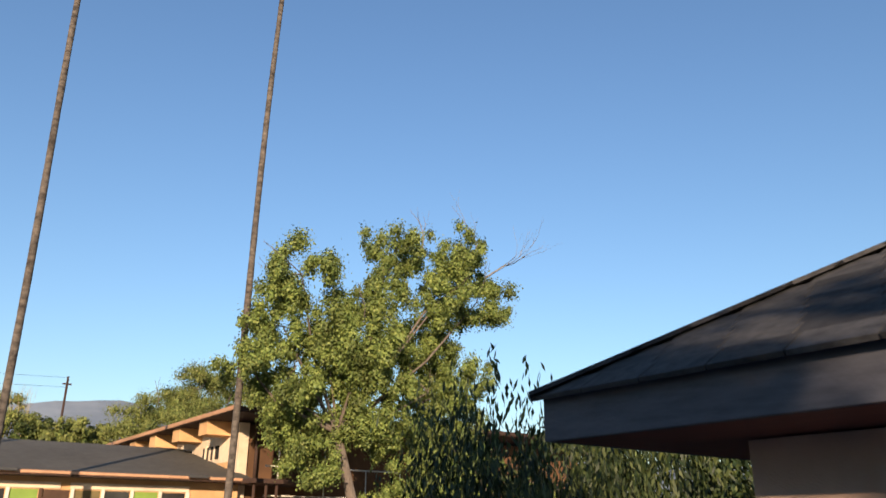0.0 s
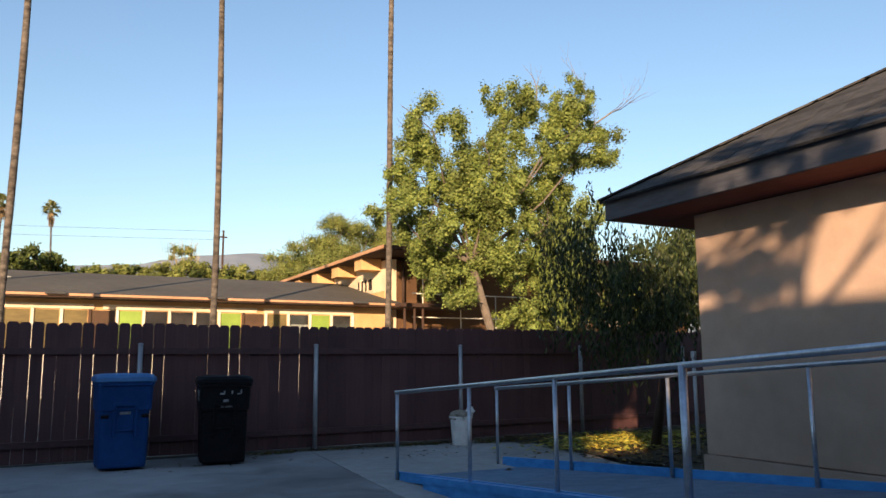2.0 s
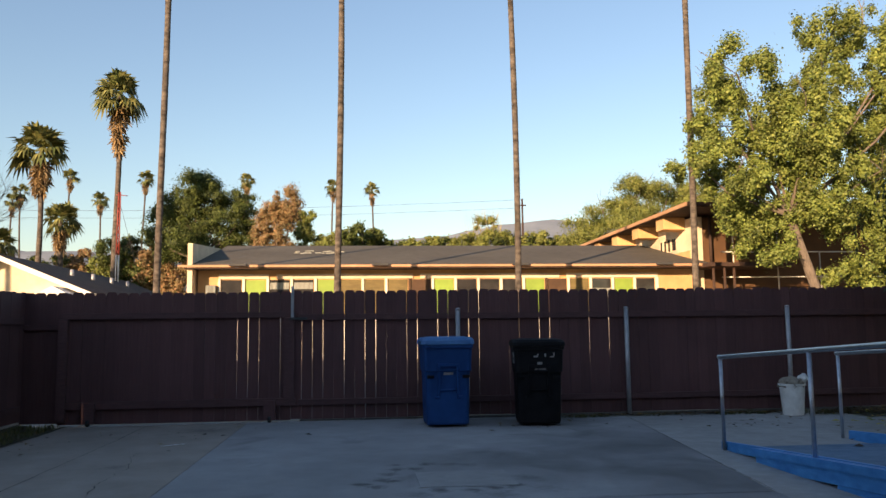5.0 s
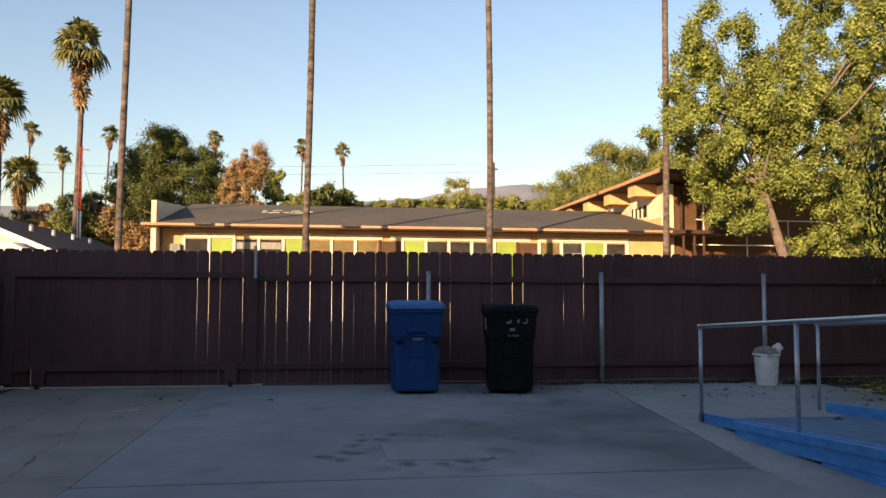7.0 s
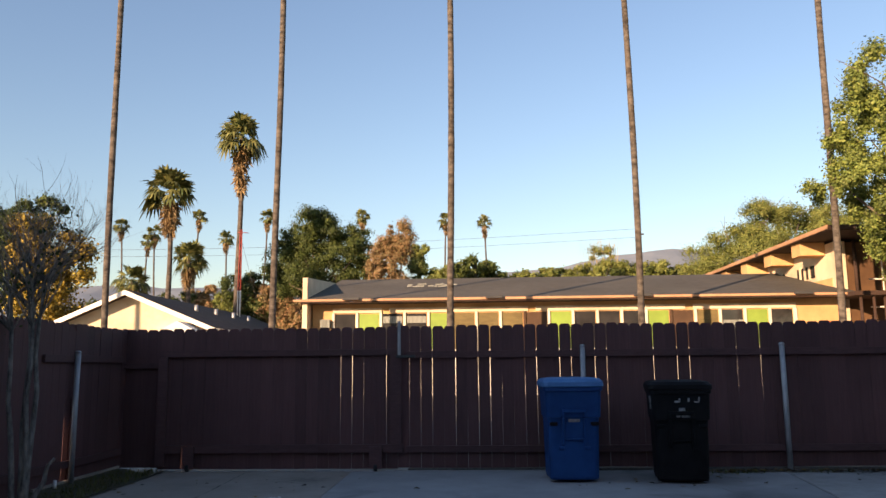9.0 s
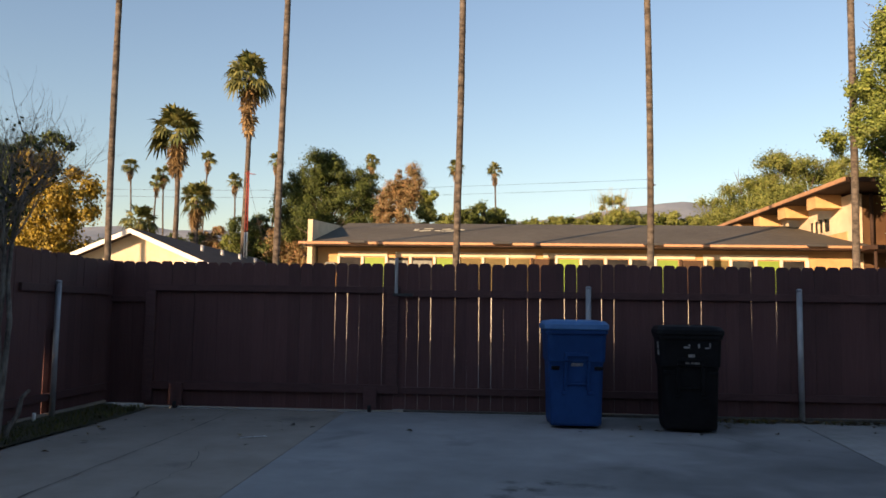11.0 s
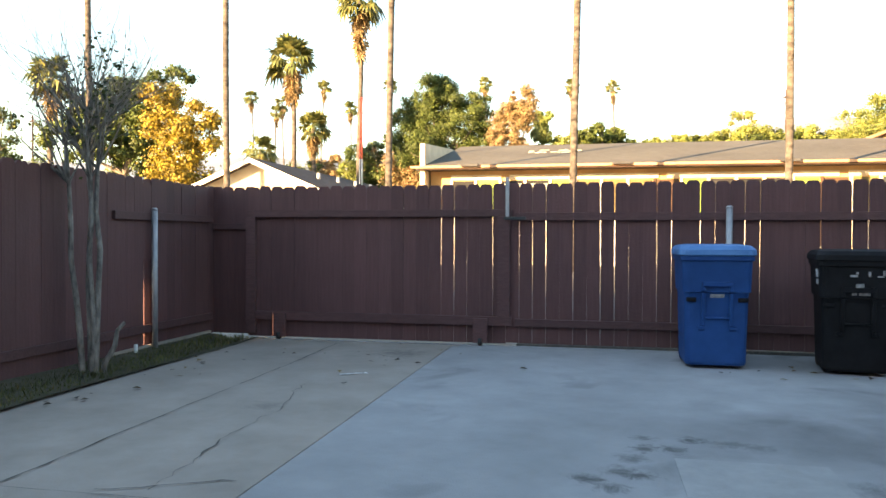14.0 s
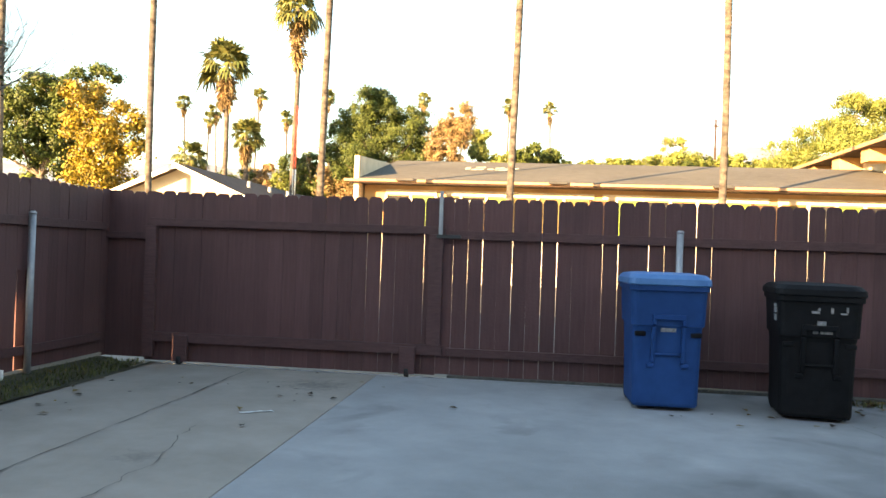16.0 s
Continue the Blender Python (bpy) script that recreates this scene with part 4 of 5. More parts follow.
def palm(label, x, y, height, r, crown, skirt, seed, lean=(0, 0), group="row of palms", fronds=46, base_r=None):
    t = thing("fan_palm", label, "palm tree", pose(x, y, -0.05), group=group)
    rng = random.Random(seed)
    b = bmesh.new()
    n = max(8, int(height / 0.55))
    pts, rad = [], []
    for k in range(n + 1):
        f = k / n
        pts.append((lean[0] * f ** 1.4 + 0.05 * math.sin(f * 7 + seed), lean[1] * f ** 1.4 + 0.05 * math.cos(f * 6 + seed), height * f))
        rr = r * (1.0 - 0.25 * f) + (0 if base_r is None else (base_r - r) * max(0, 1 - f * 9))
        rad.append(rr * (1 + rng.uniform(-0.05, 0.05)))
    tube(b, pts, rad, 10)
    part("trunk", b, M_TRUNK, t)
    top = Vector(pts[-1])
    v, f = [], []
    for k in range(fronds):
        a = rng.uniform(0, 2 * math.pi)
        el = rng.uniform(-0.75, 1.35)
        d = (math.cos(a) * math.cos(el), math.sin(a) * math.cos(el), math.sin(el))
        fan_frond(v, f, top + Vector((0, 0, rng.uniform(-0.2, 0.1))), d, crown * rng.uniform(0.75, 1.12), 0.11, 0.2 + 0.35 * (el < 0.3), rng)
    mesh_of("crown", v, f, M_FROND, t)
    if skirt > 0:
        v, f = [], []
        for k in range(int(fronds * 1.6)):
            a = rng.uniform(0, 2 * math.pi)
            h = rng.uniform(0, 1)
            wd = 0.55 * (1 - h * 0.5)
            d = (math.cos(a) * wd, math.sin(a) * wd, -1.0)
            fan_frond(v, f, top + Vector((0, 0, -0.15 - h * skirt)), d, crown * rng.uniform(0.6, 0.85) * (1 - 0.3 * h), 0.10, 0.1, rng, 7)
        mesh_of("skirt", v, f, M_SKIRT, t, "hanging skirt of dead tan fronds")
    return t


for k, x in enumerate((-20.6, -15.95, -11.42, -6.55, -1.5, 3.82, 9.25)):
    palm("very tall slender fan palm with a bare grey-brown trunk", x, 12.0, 23.0 + (k * 37 % 5) * 0.4, 0.1, 1.5, 1.2, 20 + k, lean=((-0.5, -0.5, -0.55, -0.05, 0.15, -0.05, 0.6)[k], 0.3), fronds=36, base_r=0.135)
palm("tall fan palm with a thick tan skirt", -15.95, 38, 16.3, 0.19, 1.8, 3.3, 40, group="distant palms", fronds=60)
palm("broad fan palm with a full green crown", -20.45, 38, 12.6, 0.19, 1.9, 2.0, 41, group="distant palms", fronds=60)
palm("short fan palm with a tan skirt", -21.8, 45, 9.3, 0.2, 1.6, 1.6, 42, group="distant palms", fronds=46)
palm("low bushy green fan palm", -26.0, 45, 7.7, 0.22, 1.6, 0.8, 43, group="distant palms", fronds=40)
palm("fan palm with tan skirt beyond the fence", -31.9, 30, 10.4, 0.17, 1.6, 1.9, 44, group="distant palms", fronds=46)
for k, (x, z) in enumerate(((-48.1, 20.2), (-45.5, 18.1), (-43.6, 19.2), (-38.7, 21.3), (-33.9, 18.3), (-29.4, 21.1), (-15.5, 20.9), (-5.5, 20.2), (0.65, 19.8))):
    palm("slim distant fan palm", x, 90, z + 0.2, 0.13, 1.3, 1.5, 60 + k, lean=(0.6 if k % 2 else -0.5, 0), group="distant palms", fronds=34)


# ---- trees ----
def tree(name, label, base, blobs, depth, count, size, material, seed, trunk_r=0.2, clumps=14, spread=0.33, category="tree", bark=None, limbs=True, fork=None, tall=0.8):
    """blobs: (x, z, rx, rz) in the crown's mid plane at base y; depth scales their thickness."""
    t = thing(name, label, category)
    rng = random.Random(seed)
    full = []
    for x, z, rx, rz in blobs:
        full.append((x, base[1] + rng.uniform(-0.5, 0.5) * depth, z, rx, depth * rng.uniform(0.7, 1.0), rz))
    b = bmesh.new()
    cx = sum(q[0] for q in full) / len(full)
    lo = min(q[2] - q[5] for q in full)
    fork = Vector((base[0] * 0.6 + cx * 0.4, base[1], max(0.6, lo + 0.25))) if fork is None else Vector((fork[0], base[1], fork[1]))
    tube(b, [(base[0], base[1], -0.08), tuple(Vector((base[0], base[1], 0)).lerp(fork, 0.5) + Vector((0.06, 0, 0))), tuple(fork)], [trunk_r * 1.15, trunk_r, trunk_r * 0.85], 10)
    if limbs:
        for q in full:
            c = Vector(q[:3])
            if c.z < fork.z + 0.4 and len(full) > 12:
                continue
            mid = fork.lerp(c, 0.55) + Vector((rng.uniform(-0.3, 0.3), rng.uniform(-0.3, 0.3), -0.2))
            tube(b, [tuple(fork), tuple(mid), tuple(c)], [trunk_r * 0.42, trunk_r * 0.24, trunk_r * 0.12], 6, cap=False)
            for j in range(2):
                limb(b, rng, c, (rng.uniform(-1, 1), rng.uniform(-1, 1), rng.uniform(-0.2, 1)), min(q[3], q[5]) * 0.8, trunk_r * 0.14, 1, n=4)
    part("trunk", b, bark or M_BARK, t)
    leaf_cloud("crown", full, count, size, material, t, seed, clumps=clumps, spread=spread, tall=tall)
    return t


BIG = [(10.4, 8.9, 1.1, 1.1), (10.2, 7.5, 1.2, 1.0), (13.8, 10.4, 1.1, 0.9), (15.9, 10.4, 0.9, 1.0), (16.5, 9.0, 1.0, 1.0), (15.1, 8.9, 0.9, 1.0), (13.2, 8.6, 0.8, 1.0), (12.2, 7.3, 1.5, 1.1), (9.1, 6.4, 0.6, 0.5),
       (10.2, 5.8, 0.9, 0.8), (11.3, 5.1, 1.2, 1.1), (15.7, 7.5, 1.2, 0.9), (14.7, 6.0, 1.1, 0.8), (13.1, 5.6, 1.1, 1.1), (14.0, 4.3, 0.8, 0.7), (11.4, 3.9, 0.6, 0.75), (15.9, 5.4, 1.1, 0.9), (14.6, 3.0, 1.1, 0.8), (12.4, 6.2, 0.9, 0.8), (11.4, 6.6, 0.9, 0.7), (13.6, 3.0, 0.5, 0.5),
       (12.3, 4.9, 0.8, 0.6), (15.7, 4.2, 1.1, 0.9), (16.2, 6.4, 0.9, 0.8), (14.0, 7.2, 1.0, 0.8), (17.0, 3.6, 1.1, 0.9)]
big = tree("broadleaf_tree", "large broad-leaved tree with sunlit yellow-green crown and leaning trunk", (13.2, 11.0), [(x - 0.04 * (x - 9), z - 0.22, rx, rz) for x, z, rx, rz in BIG], 1.7, 265000, 0.078, M_LEAF, 7, 0.15, clumps=34, spread=0.2, tall=1.15, fork=(11.85, 4.5))
rng = random.Random(9)
for p, d, L in (((16.7, 11, 9.6), (0.9, 0, 0.75), 1.5), ((16.5, 11, 10.0), (0.55, 0, 1), 1.4), ((14.6, 11, 10.4), (0.1, 0, 1), 0.6)):
    b = bmesh.new()
    limb(b, rng, p, d, L, 0.045, 3, 0.5, 0.2, 4)
    part("dead_branch", b, M_BARKG, big, "bare dead branch")

weep = tree("weeping_tree", "dark weeping tree with hanging narrow leaves", (7.2, -2.6), [(7.0, 3.0, 0.6, 0.4), (7.7, 3.0, 0.8, 0.45), (8.5, 3.0, 0.7, 0.6), (6.9, 2.5, 0.5, 0.5), (7.4, 2.3, 0.7, 0.6), (8.4, 2.2, 0.8, 0.7), (9.2, 2.6, 0.8, 0.8), (7.7, 1.7, 0.9, 0.45)], 0.8, 300, 0.1, M_LEAF_D, 8, 0.065, limbs=False, bark=M_DARKWOOD)
old = [c for c in weep.children if c.name.startswith("crown")][0]
bpy.data.objects.remove(old)
rng = np.random.default_rng(15)
vs, fs = [], []
for k in range(470):
    u = rng.uniform(0, 1)
    x, y = 6.35 + 3.6 * u, -1.5 + rng.normal() * 0.5
    top = 3.0 + 0.4 * math.sin(u * 9 + 1) + rng.normal() * 0.25 + 0.3 * u
    L = rng.uniform(0.7, 2.0)
    wob = rng.uniform(-0.12, 0.12, 2)
    for j in range(int(L / 0.055)):
        f = j * 0.055 / L
        c = np.array([x + wob[0] * f + rng.normal() * 0.035, y + wob[1] * f + rng.normal() * 0.035, top - f * L])
        a = np.array([rng.normal() * 0.35, rng.normal() * 0.35, -1.0])
        a /= np.linalg.norm(a)
        s = np.cross(a, rng.normal(size=3))
        s /= np.linalg.norm(s)
        l, w = rng.uniform(0.08, 0.15), rng.uniform(0.011, 0.02)
        i = len(vs)
        vs += [tuple(c), tuple(c + a * l * 0.5 + s * w), tuple(c + a * l), tuple(c + a * l * 0.5 - s * w)]
        fs.append((i, i + 1, i + 2, i + 3))
mesh_of("crown", vs, fs, M_LEAF_D, weep)
tree("garden_tree", "yellow-green tree behind the fence", (10.6, 3.0), [(10.5, 3.3, 0.6, 0.4), (11.8, 2.8, 0.8, 0.5), (12.9, 2.8, 0.9, 0.6), (14.2, 3.0, 1.0, 0.8)], 0.6, 7000, 0.12, M_LEAF, 10, 0.09)
tree("tall_hedge_tree", "dense dark green shrub tree at the fence end", (11.5, 1.2), [(10.0, 2.3, 0.8, 1.1), (11.0, 2.9, 0.9, 1.2), (12.2, 3.0, 1.1, 1.3), (13.6, 3.2, 1.2, 1.5), (15.2, 3.2, 1.2, 1.6), (11.5, 1.6, 1.5, 0.9), (13.6, 1.6, 1.5, 0.9)], 0.7, 17000, 0.12, M_LEAF_D, 11, 0.09)
LOBES = [(-12.7, 11.5, 1.2), (-13.9, 10.4, 1.2), (-11.4, 10.6, 1.2), (-15.0, 9.2, 1.1), (-10.0, 10.2, 1.1), (-9.3, 9.0, 1.1), (-12.6, 9.6, 1.4), (-14.2, 8.3, 1.3), (-11.2, 8.6, 1.4), (-15.6, 7.7, 0.9), (-9.6, 7.6, 1.2), (-12.9, 7.4, 1.5), (-10.9, 6.6, 1.4), (-14.4, 6.6, 1.2)]
tree("round_pine", "dark green round-headed pine", (-12.4, 45), [(x + 0.12, z + 0.5, r * 1.04, r * 0.74) for x, z, r in LOBES], 1.6, 95000, 0.12, M_LEAF_P, 21, 0.25, clumps=20, spread=0.42)
tree("autumn_tree", "slim tree with orange-brown autumn leaves", (-6.6, 42), [(-7.2, 8.9, 0.8, 1.5), (-5.7, 9.9, 0.55, 1.2), (-6.8, 10.1, 0.4, 0.9), (-6.4, 8.6, 0.7, 1.3), (-7.2, 7.2, 1.0, 1.0), (-6.2, 6.8, 1.0, 1.0), (-7.7, 8.1, 0.6, 1.0), (-6.0, 9.1, 0.6, 1.1)], 1.0, 34000, 0.105, M_LEAF_O, 22, 0.16, clumps=26, spread=0.4)
tree("woodland_tree", "sunlit green tree beyond the wing", (19.5, 45), [(15.7, 8.4, 1.6, 1.3), (17.3, 10.0, 2.0, 1.5), (19.7, 11.1, 2.0, 1.6), (22.2, 11.6, 1.8, 1.3), (24.2, 11.2, 1.6, 1.4), (20.5, 8.5, 3.5, 2.0), (26.5, 10.5, 2.0, 1.6)], 2.2, 110000, 0.11, M_LEAF_F, 23, 0.3, clumps=24, spread=0.36)
for k, (x, z, rx, rz, mt) in enumerate(((-4.5, 8.2, 1.6, 1.2, M_LEAF_F), (1.6, 7.9, 1.3, 0.7, M_LEAF_P), (3.8, 8.0, 1.5, 0.8, M_LEAF_F), (6.1, 8.2, 1.2, 0.8, M_LEAF_F), (8.8, 8.4, 2.3, 0.9, M_LEAF_F), (12.3, 8.3, 1.4, 0.9, M_LEAF_F), (14.6, 8.2, 1.4, 0.9, M_LEAF_F), (-8.8, 7.4, 1.6, 1.4, M_LEAF_P), (-18.2, 7.0, 1.6, 1.4, M_LEAF_O), (-17.9, 7.9, 1.5, 0.8, M_LEAF_P), (-15.4, 6.5, 1.7, 1.4, M_LEAF_O), (-17.3, 5.7, 1.7, 1.2, M_LEAF_P), (-20.4, 6.7, 1.3, 0.9, M_LEAF_F), (-22.7, 7.0, 1.2, 0.9, M_LEAF_O), (-24.6, 6.7, 1.4, 0.9, M_LEAF_P), (-3.3, 7.7, 1.6, 1.0, M_LEAF_F), (-5.35, 9.9, 0.75, 0.9, M_LEAF_F), (-16.2, 6.6, 1.8, 1.6, M_LEAF_O), (-30, 5.0, 3, 2.2, M_LEAF_P), (-36, 5.2, 3, 2.2, M_LEAF_F), (-24, 5.6, 2.2, 1.8, M_LEAF_F), (-19.6, 7.8, 1.5, 1.3, M_LEAF_P), (-43, 5.4, 3.2, 2.4, M_LEAF_F), (-51, 6, 4, 3, M_LEAF_P), (-3.0, 7.9, 1.3, 0.8, M_LEAF_F), (2.7, 7.7, 1.2, 0.7, M_LEAF_F), (5.0, 7.9, 1.2, 0.8, M_LEAF_P), (7.4, 8.0, 1.3, 0.8, M_LEAF_F), (10.6, 8.2, 1.3, 0.8, M_LEAF_P), (13.4, 8.2, 1.3, 0.9, M_LEAF_P))):
    tree("street_tree", "distant tree showing above the roofs", (x, 50), [(x - rx * 0.5, z - 0.2, rx * 0.6, rz), (x + rx * 0.5, z, rx * 0.6, rz * 0.9), (x, z - rz, rx, rz), (x, z - rz * 2.4, rx, rz * 1.2)], 1.2, 11000, 0.16, mt, 80 + k, 0.15, limbs=False)
t = thing("drooping_tree", "dark tree with drooping fern-like boughs", "tree")
b = bmesh.new()
tube(b, [(-1.0, 50, -0.05), (-1.0, 50, 9.2)], [0.2, 0.12], 8)
part("trunk", b, M_BARK, t)
leaf_cloud("crown", [(-1.0, 50, 8.7, 1.7, 1.2, 0.8), (-2.0, 50, 8.2, 1.0, 1.0, 0.8), (0.1, 50, 7.9, 1.2, 1.0, 0.9)], 5000, 0.34, M_LEAF_P, t, 55, droop=1.2, clumps=20)
b = bmesh.new()
rng = random.Random(17)
t = thing("bare_poplar", "tall nearly bare tree with upright yellowish twigs", "tree")
for k in range(16):
    limb(b, rng, (8.8 + rng.uniform(-1.2, 1.2), 50, 7.6), (rng.uniform(-0.3, 0.3), 0, 1), 1.5, 0.04, 2, 0.3, 0.5, 4)
tube(b, [(8.8, 50, -0.05), (8.8, 50, 7.8)], [0.25, 0.12], 8)
part("trunk", b, surface("yellow_twigs", (0.3, 0.24, 0.1), (0.42, 0.34, 0.16), (4, 4, 4), 0.9), t)
leaf_cloud("crown", [(8.8, 50, 9.4, 1.5, 0.8, 1.0), (8.9, 50, 8.6, 2.0, 0.8, 0.7)], 4200, 0.14, M_LEAF_F, t, 56)
tree("yellow_tree", "tree in golden-yellow autumn leaf", (-20.1, 24.0), [(-20.7, 6.7, 1.45, 1.4), (-19.2, 6.2, 1.3, 1.3), (-19.9, 5.0, 1.9, 1.3), (-20.7, 7.6, 0.9, 0.6), (-20.2, 3.6, 1.9, 1.3)], 1.4, 17000, 0.14, M_LEAF_Y, 24, 0.14, clumps=18, spread=0.3)
tree("shade_tree", "open dark green tree behind the yellow one", (-24.5, 26.0), [(-24.8, 7.8, 1.8, 1.2), (-22.1, 8.9, 1.3, 0.8), (-26.3, 7.0, 1.5, 1.0), (-25.1, 5.7, 1.6, 1.1), (-27.8, 6.2, 1.3, 1.3), (-22.4, 7.6, 1.2, 0.9), (-23.6, 7.9, 1.4, 1.1), (-23.4, 6.6, 1.5, 1.2), (-24.2, 5.2, 1.6, 1.2)], 1.4, 44000, 0.14, M_LEAF_P, 25, 0.22, clumps=20, spread=0.28)
tree("far_left_tree", "green and brown trees beyond the side fence", (-36.0, 30.0), [(-36.8, 7.2, 1.8, 1.7), (-34.8, 7.9, 0.8, 0.5), (-35.2, 5.7, 1.8, 1.0), (-38, 5, 2.2, 2)], 1.4, 9000, 0.18, M_LEAF_P, 26, 0.2)
for k, (x, z, mt) in enumerate(((-30, 3.6, M_LEAF_O), (-27, 3.2, M_LEAF_Y), (-33, 3.4, M_LEAF_F), (-21.5, 3.2, M_LEAF_Y))):
    tree("low_tree", "low bushy tree beyond the side fence", (x, 28), [(x - 0.8, z, 1.3, 1.1), (x + 0.9, z - 0.3, 1.3, 1.0), (x, z - 1.5, 1.8, 1.2)], 1.2, 4500, 0.16, mt, 110 + k, 0.12)

# ---- far hills, mast and wires ----
rng = np.random.default_rng(3)
vs, fs = [], []
nx = 120
for j, (yy, zz) in enumerate(((1350, -5), (1500, 0.62), (1700, 1.0), (2100, 0.8))):
    for i in range(nx):
        x = -2400 + i * 4800 / (nx - 1)
        h = 178 + 72 * math.exp(-((x - 400) / 300) ** 2) + 14 * noise.noise(Vector((x * 0.006, j * 0.7, 0))) + 7 * noise.noise(Vector((x * 0.03, j, 2)))
        vs.append((x, yy * (1 - 0.000000045 * x * x), max(-6, h * zz)))
for j in range(3):
    for i in range(nx - 1):
        a = j * nx + i
        fs.append((a, a + 1, a + nx + 1, a + nx))
tagged(mesh_of("backdrop_hills", vs, fs, M_HILL, None), "low hills on the horizon, coloured blue-grey for haze", "hills", "", "structure")
mast = thing("radio_mast", "slim red and white lattice antenna mast on a brown roof", "mast", pose(-14.02, 32.35, 4.06))
for dx, dy in ((-0.075, -0.05), (0.075, -0.05), (0.0, 0.08)):
    part("foot_leg", tube(bmesh.new(), [(dx, dy, -0.08), (dx, dy, 1.45)], [0.03, 0.03], 6), M_WHITE, mast, "white lower leg")
    part("leg", tube(bmesh.new(), [(dx, dy, 1.45), (dx * 0.7, dy * 0.7, 4.9)], [0.034, 0.028], 6), M_REDPOLE, mast)
for k in range(9):
    e = 1 if k % 2 else -1
    part("brace", tube(bmesh.new(), [(-0.07 * e, -0.05, 1.45 + k * 0.36), (0.07 * e, -0.05, 1.8 + k * 0.36)], [0.016, 0.016], 5), M_REDPOLE, mast)
part("cross_arm", tube(bmesh.new(), [(-0.2, 0, 4.75), (0.42, 0, 4.7)], [0.022, 0.022], 6), M_REDPOLE, mast)
part("guy_wire", tube(bmesh.new(), [(0.05, 0, 4.2), (0.8, 0.3, 1.2), (1.15, 0.45, -0.36)], [0.009] * 3, 5), M_WIRE, mast, "thin stay wire")
for k, (za, zb) in enumerate(((13.2, 13.8), (12.6, 13.0))):
    b = bmesh.new()
    tube(b, [(-60 + i * 7.44, 62, za + (zb - za) * i / 10 - 0.9 * math.sin(math.pi * i / 10)) for i in range(11)], [0.012] * 11, 5)
    solid("power_line", b, M_WIRE, "thin sagging overhead wire", "wire")
for x in (-60, 14.4):
    b = bmesh.new()
    tube(b, [(x, 62, -0.05), (x, 62, 13.9)], [0.12, 0.09], 8)
    p = solid("utility_pole", b, M_DARKWOOD, "dark wooden utility pole", "utility pole")
    part("crossarm", boxed(x - 0.35, x + 0.35, 61.93, 62.07, 13.2, 13.32), M_DARKWOOD, p)

for ob in list(bpy.data.objects):
    if ob.parent is None and ob.type in {'EMPTY', 'MESH'} and ob.name.split(".")[0] in {
            "school_hall", "school_wing", "pipe_fence", "gable_house", "fan_palm", "broadleaf_tree", "round_pine", "autumn_tree", "woodland_tree", "street_tree",
            "drooping_tree", "bare_poplar", "yellow_tree", "shade_tree", "far_left_tree", "low_tree", "radio_mast", "power_line", "utility_pole"}:
        stand_far(ob)

# ---- fences and gate ----
PITCH, TOP = 0.146, 1.81
fence_n = thing("fence_north", "tall red-brown wooden board fence with dog-eared tops", "fence", kind="structure")
fence_w = thing("fence_west", "red-brown wooden board fence along the grass bed", "fence", kind="structure")
gate = thing("yard_gate", "red-brown boarded gate with timber frame and wheel blocks", "gate")
for x0, x1 in ((-1.62, 14.0),):
    part("fence_rail", boxed(x0, x1, -0.045, -0.002, 1.38, 1.465, 0.004), M_FRAME, fence_n)
    part("fence_rail", boxed(x0, x1, -0.045, -0.002, 0.22, 0.30, 0.004), M_FRAME, fence_n)
part("fence_rail", boxed(-5.33, -4.78, 0.062, 0.10, 1.28, 1.35, 0.004), M_FRAME, fence_n)
# footing takes the same dark colour as the cracks
part("footing", boxed(-1.6, 14.0, -0.06, 0.03, -0.05, 0.031, 0.006), M_CRACK, fence_n, "dark concrete footing strip")
for x in (0.59, 3.03, 5.47, 7.9, 10.35):
    fp = part("metal_post", tube(bmesh.new(), [(x, -0.082, -0.05), (x, -0.082, 1.5)], [0.032, 0.032], 12), M_STEEL, fence_n, "galvanised steel fence post")
    part("post_cap", tube(bmesh.new(), [(x, -0.082, 1.5), (x, -0.082, 1.515), (x, -0.082, 1.53)], [0.036, 0.036, 0.02], 12), M_STEEL, fp)
for y in (-1.235, -3.65, -6.1, -8.55):
    fp = part("metal_post", tube(bmesh.new(), [(-5.235, y, -0.05), (-5.235, y, 1.46)], [0.03, 0.03], 12), M_STEEL, fence_w, "galvanised steel fence post")
    part("post_cap", tube(bmesh.new(), [(-5.235, y, 1.46), (-5.235, y, 1.475), (-5.235, y, 1.49)], [0.034, 0.034, 0.02], 12), M_STEEL, fp)
part("fence_rail", boxed(-5.298, -5.262, -1.85, 0.0, 1.36, 1.44, 0.004), M_FRAME, fence_w)
part("fence_rail", boxed(-5.298, -5.262, -9.0, 0.0, 0.20, 0.28, 0.004), M_FRAME, fence_w)
part("kickboard", boxed(-5.298, -5.27, -1.9, 0.0, 0.0, 0.07, 0.004), M_CONC_L, fence_w, "low concrete footing")
part("pipe_stub", tube(bmesh.new(), [(-5.2, -1.62, 0.0), (-5.2, -1.62, 0.12)], [0.018, 0.018], 8), M_WHITE, fence_w, "short white pipe stub")
# gate frame
GX0, GX1 = -4.78, -1.66
part("gate_rail", boxed(GX0, GX1, -0.05, -0.002, 1.42, 1.50, 0.005), M_FRAME, gate)
part("gate_rail", boxed(GX0, GX1, -0.05, -0.002, 0.22, 0.32, 0.005), M_FRAME, gate)
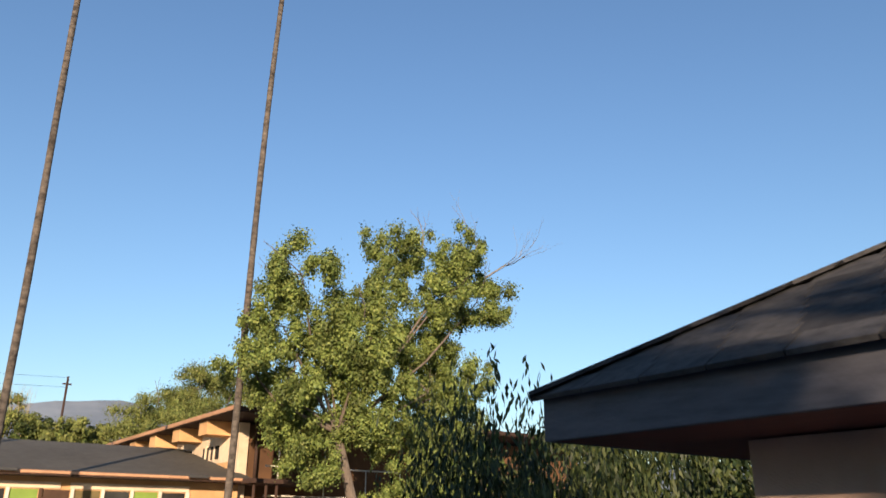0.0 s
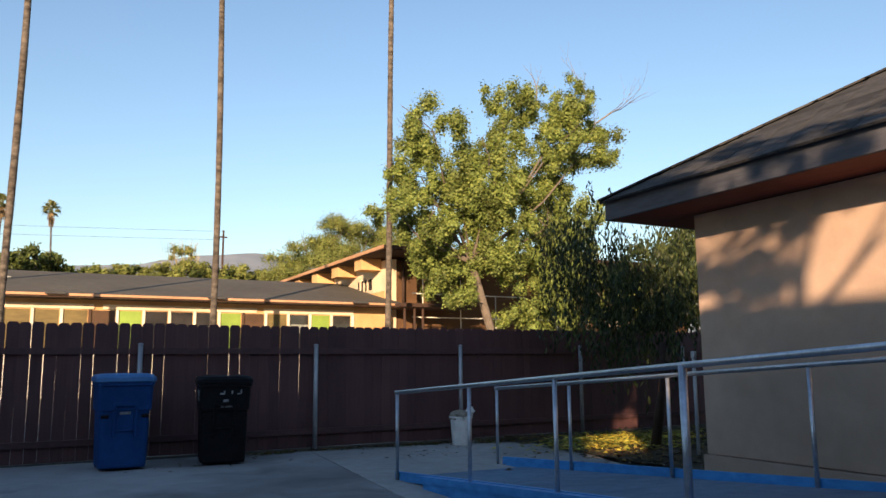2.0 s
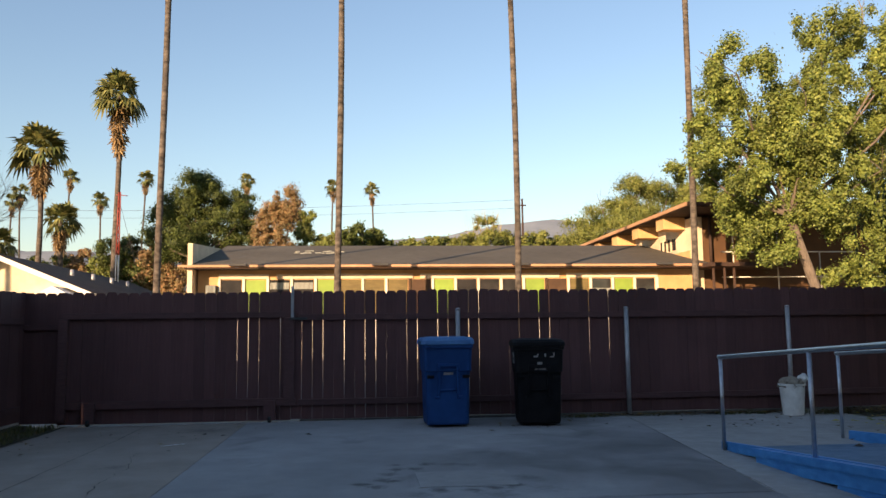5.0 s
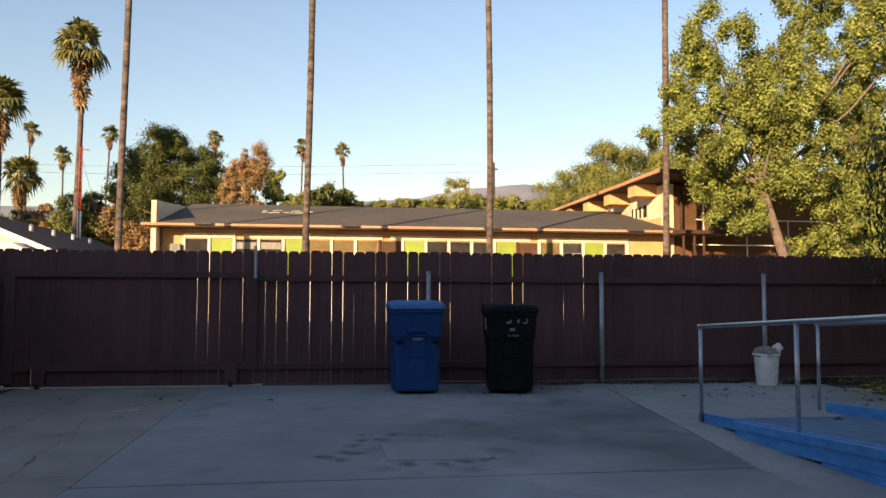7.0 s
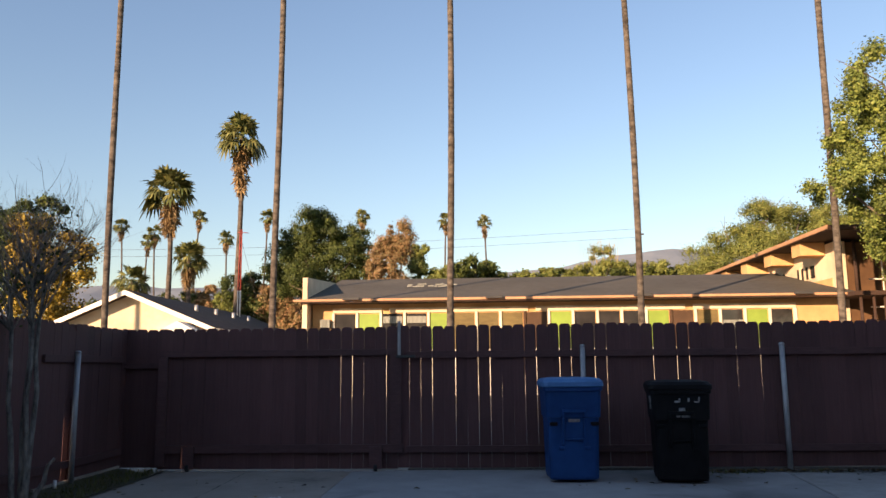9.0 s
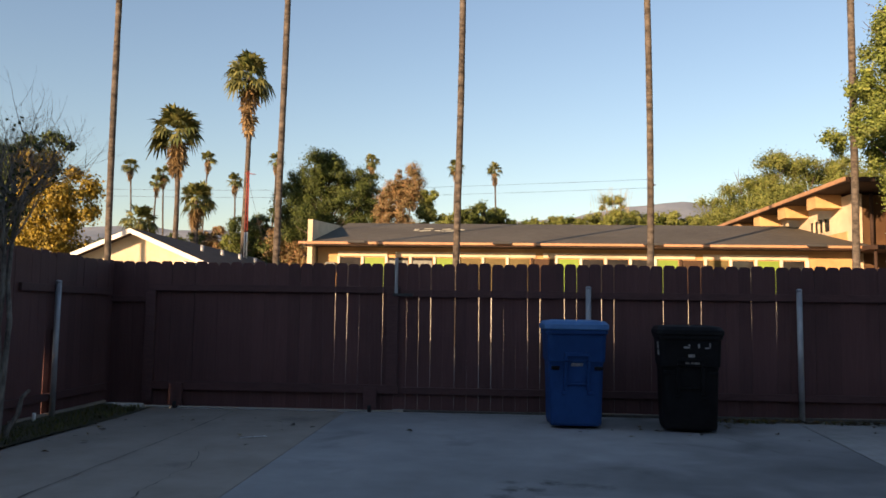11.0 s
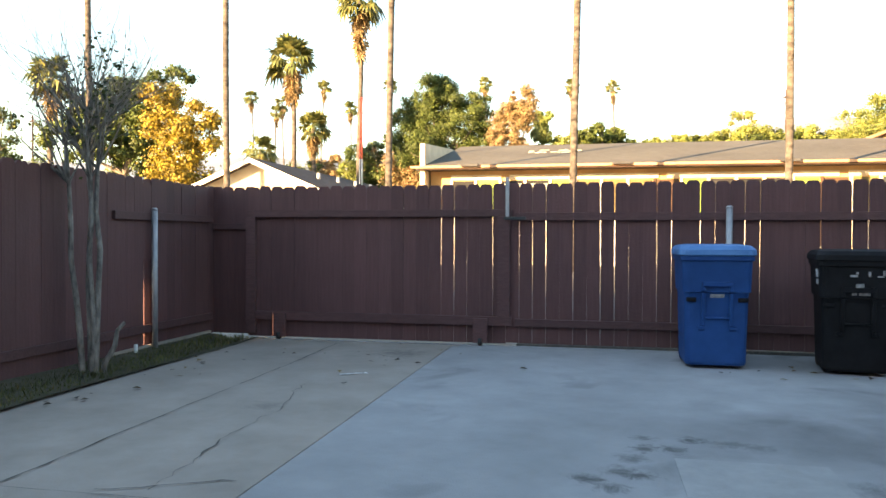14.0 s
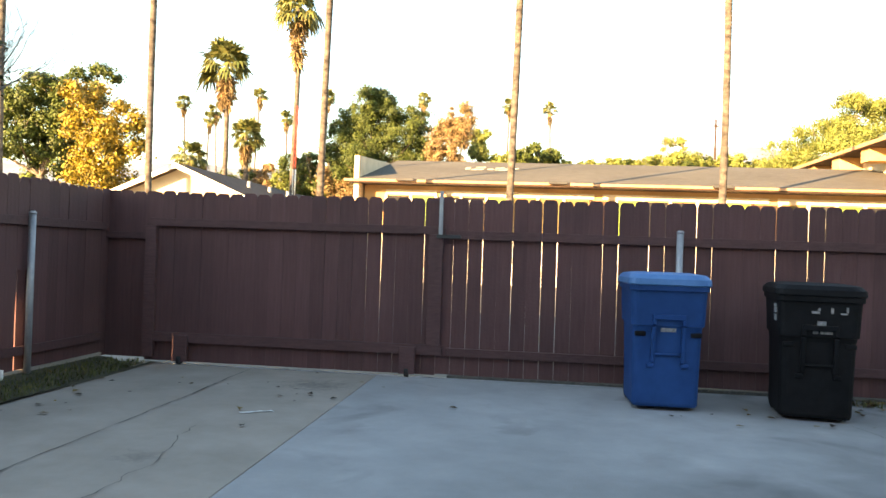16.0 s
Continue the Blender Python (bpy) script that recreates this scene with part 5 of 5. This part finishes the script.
part("gate_stile", boxed(GX0 - 0.02, GX0 + 0.10, -0.055, -0.003, 0.06, 1.42, 0.005), M_FRAME, gate)
part("gate_stile", boxed(GX1 - 0.16, GX1 - 0.02, -0.055, -0.003, 0.32, 1.42, 0.005), M_FRAME, gate)
for x in (-4.37, -2.0):
    w = part("wheel_block", boxed(x - 0.08, x + 0.08, -0.09, -0.052, 0.03, 0.30, 0.006), M_FRAME, gate)
    part("gate_wheel", tube(bmesh.new(), [(x - 0.02, -0.07, 0.045), (x + 0.02, -0.07, 0.045)], [0.045, 0.045], 14), M_RUBBER, w)
part("gate_track", boxed(GX0 + 0.2, 0.4, -0.075, -0.055, 0.0, 0.009), M_STEEL, gate, "thin steel ground track")
lb = part("latch_bar", boxed(-1.725, -1.685, -0.075, -0.056, 1.40, 1.85, 0.006), M_STEEL, gate, "grey steel latch bar")
part("latch_bolt", boxed(-1.74, -1.50, -0.10, -0.077, 1.385, 1.42, 0.004), M_WIRE, lb, "dark sliding bolt")

rngb = random.Random(21)


def board_mesh(w, h, t=0.017):
    """A dog-eared fence board, foot at the origin."""
    c = min(0.028, w * 0.28)
    out = [(-w / 2, 0.0), (w / 2, 0.0), (w / 2, h - c * 1.6), (w / 2 - c * 0.35, h - c * 0.6), (w / 2 - c, h), (-w / 2 + c, h), (-w / 2 + c * 0.35, h - c * 0.6), (-w / 2, h - c * 1.6)]
    b = bmesh.new()
    loft(b, [[(x, 0.0, z) for x, z in out], [(x, t, z) for x, z in out]])
    bmesh.ops.recalc_face_normals(b, faces=b.faces)
    me = bpy.data.meshes.new("board")
    b.to_mesh(me)
    b.free()
    me.materials.append(M_FENCE)
    return me


BOARDS = {g: [board_mesh(PITCH - g, TOP - 0.05 + d) for d in (-0.008, 0.0, 0.006)] for g in (0.0008, 0.002, 0.003, 0.0045, 0.006, 0.008)}


def board(parent, x, y, z, rz, gap):
    o = new("board", rngb.choice(BOARDS[gap]))
    o.parent = parent
    o.matrix_basis = pose(x, y, z, rngb.uniform(-0.15, 0.15), rngb.uniform(-0.17, 0.17) if gap > 0.001 else rngb.uniform(-0.05, 0.05), rz)
    return o


x = GX1 + 0.006
while x < 14.0:
    loose = x < 3.6
    g = rngb.choice((0.002, 0.003, 0.003, 0.0045, 0.0045, 0.006)) if loose else rngb.choice((0.0008, 0.0008, 0.0008, 0.0008, 0.002, 0.003))
    board(fence_n, x, 0.0, 0.034 + 0.004 * math.sin(x * 2), 0, g)
    x += PITCH
x = GX0 + 0.06
while x < GX1 - 0.02:
    g = rngb.choice((0.0008, 0.0008, 0.0008, 0.0008, 0.002)) if x < -2.9 else rngb.choice((0.0008, 0.002, 0.003, 0.0045))
    board(gate, x, 0.0, 0.022, 0, g)
    x += PITCH
x = -5.25
while x < GX0 - 0.02:
    board(fence_n, x, 0.105, 0.03, 0, 0.0008)
    x += PITCH
y = 0.05
while y > -14.0:
    slipped = abs(y + 1.264) < 0.05
    board(fence_w, -5.30 - (0.02 if slipped else 0), y + (0.04 if slipped else 0), 0.03 + 0.012 * min(4, -y) * 0.5, 90, 0.0008)
    if slipped:
        o = new("board", board_mesh(PITCH - 0.001, 0.80))
        o.parent = fence_w
        o.matrix_basis = pose(-5.30, y, 0.955, 0, 0, 90)
    y -= PITCH

# ---- shingles of the office roof ----
b = boxed(-0.158, 0.158, -0.09, 0.09, 0.0, 0.022, 0.0)
TAB = bpy.data.meshes.new("shingle")
b.to_mesh(TAB)
b.free()
TAB.materials.append(M_SHINGLE)
tilt = math.degrees(math.atan(SL))
count = 0
rest = bmesh.new()
for row in range(26):
    up = -0.02 + row * 0.135
    ex, ez = EX + up * math.cos(radians(tilt)), E0 + up * math.sin(radians(tilt))
    yy = EY - (ex - EX) - 0.16 - (0.16 if row % 2 else 0)
    while yy > -14.5:
        m = pose(ex + 0.04, yy, ez + 0.012, 0, -tilt - 1.5, 0) @ pose(0, 0, 0, 0, 0, 90 + rngb.uniform(-0.6, 0.6))
        if count < 300 and yy > -9.0:
            o = new("shingle", TAB)
            o.parent = office
            o.matrix_basis = m
            count += 1
        else:
            box(rest, -0.158, 0.158, -0.09, 0.09, 0, 0.022, 0, m)
        yy -= 0.325
ob = part("shingle_field", rest, M_SHINGLE, office, "overlapping dark asphalt shingles")
ob["kind"] = "stuff"
for k in range(24):
    d = 0.06 + k * 0.17
    b = boxed(-0.155, 0.155, -0.1, 0.1, 0.0, 0.02, 0.0, pose(EX + d, EY - d, E0 + d * SL - 0.004, 0, 0, -45) @ pose(0, 0, 0, 0, -math.degrees(math.atan(SL / math.sqrt(2))), 0))
    part("hip_shingle", b, M_SHINGLE, office)
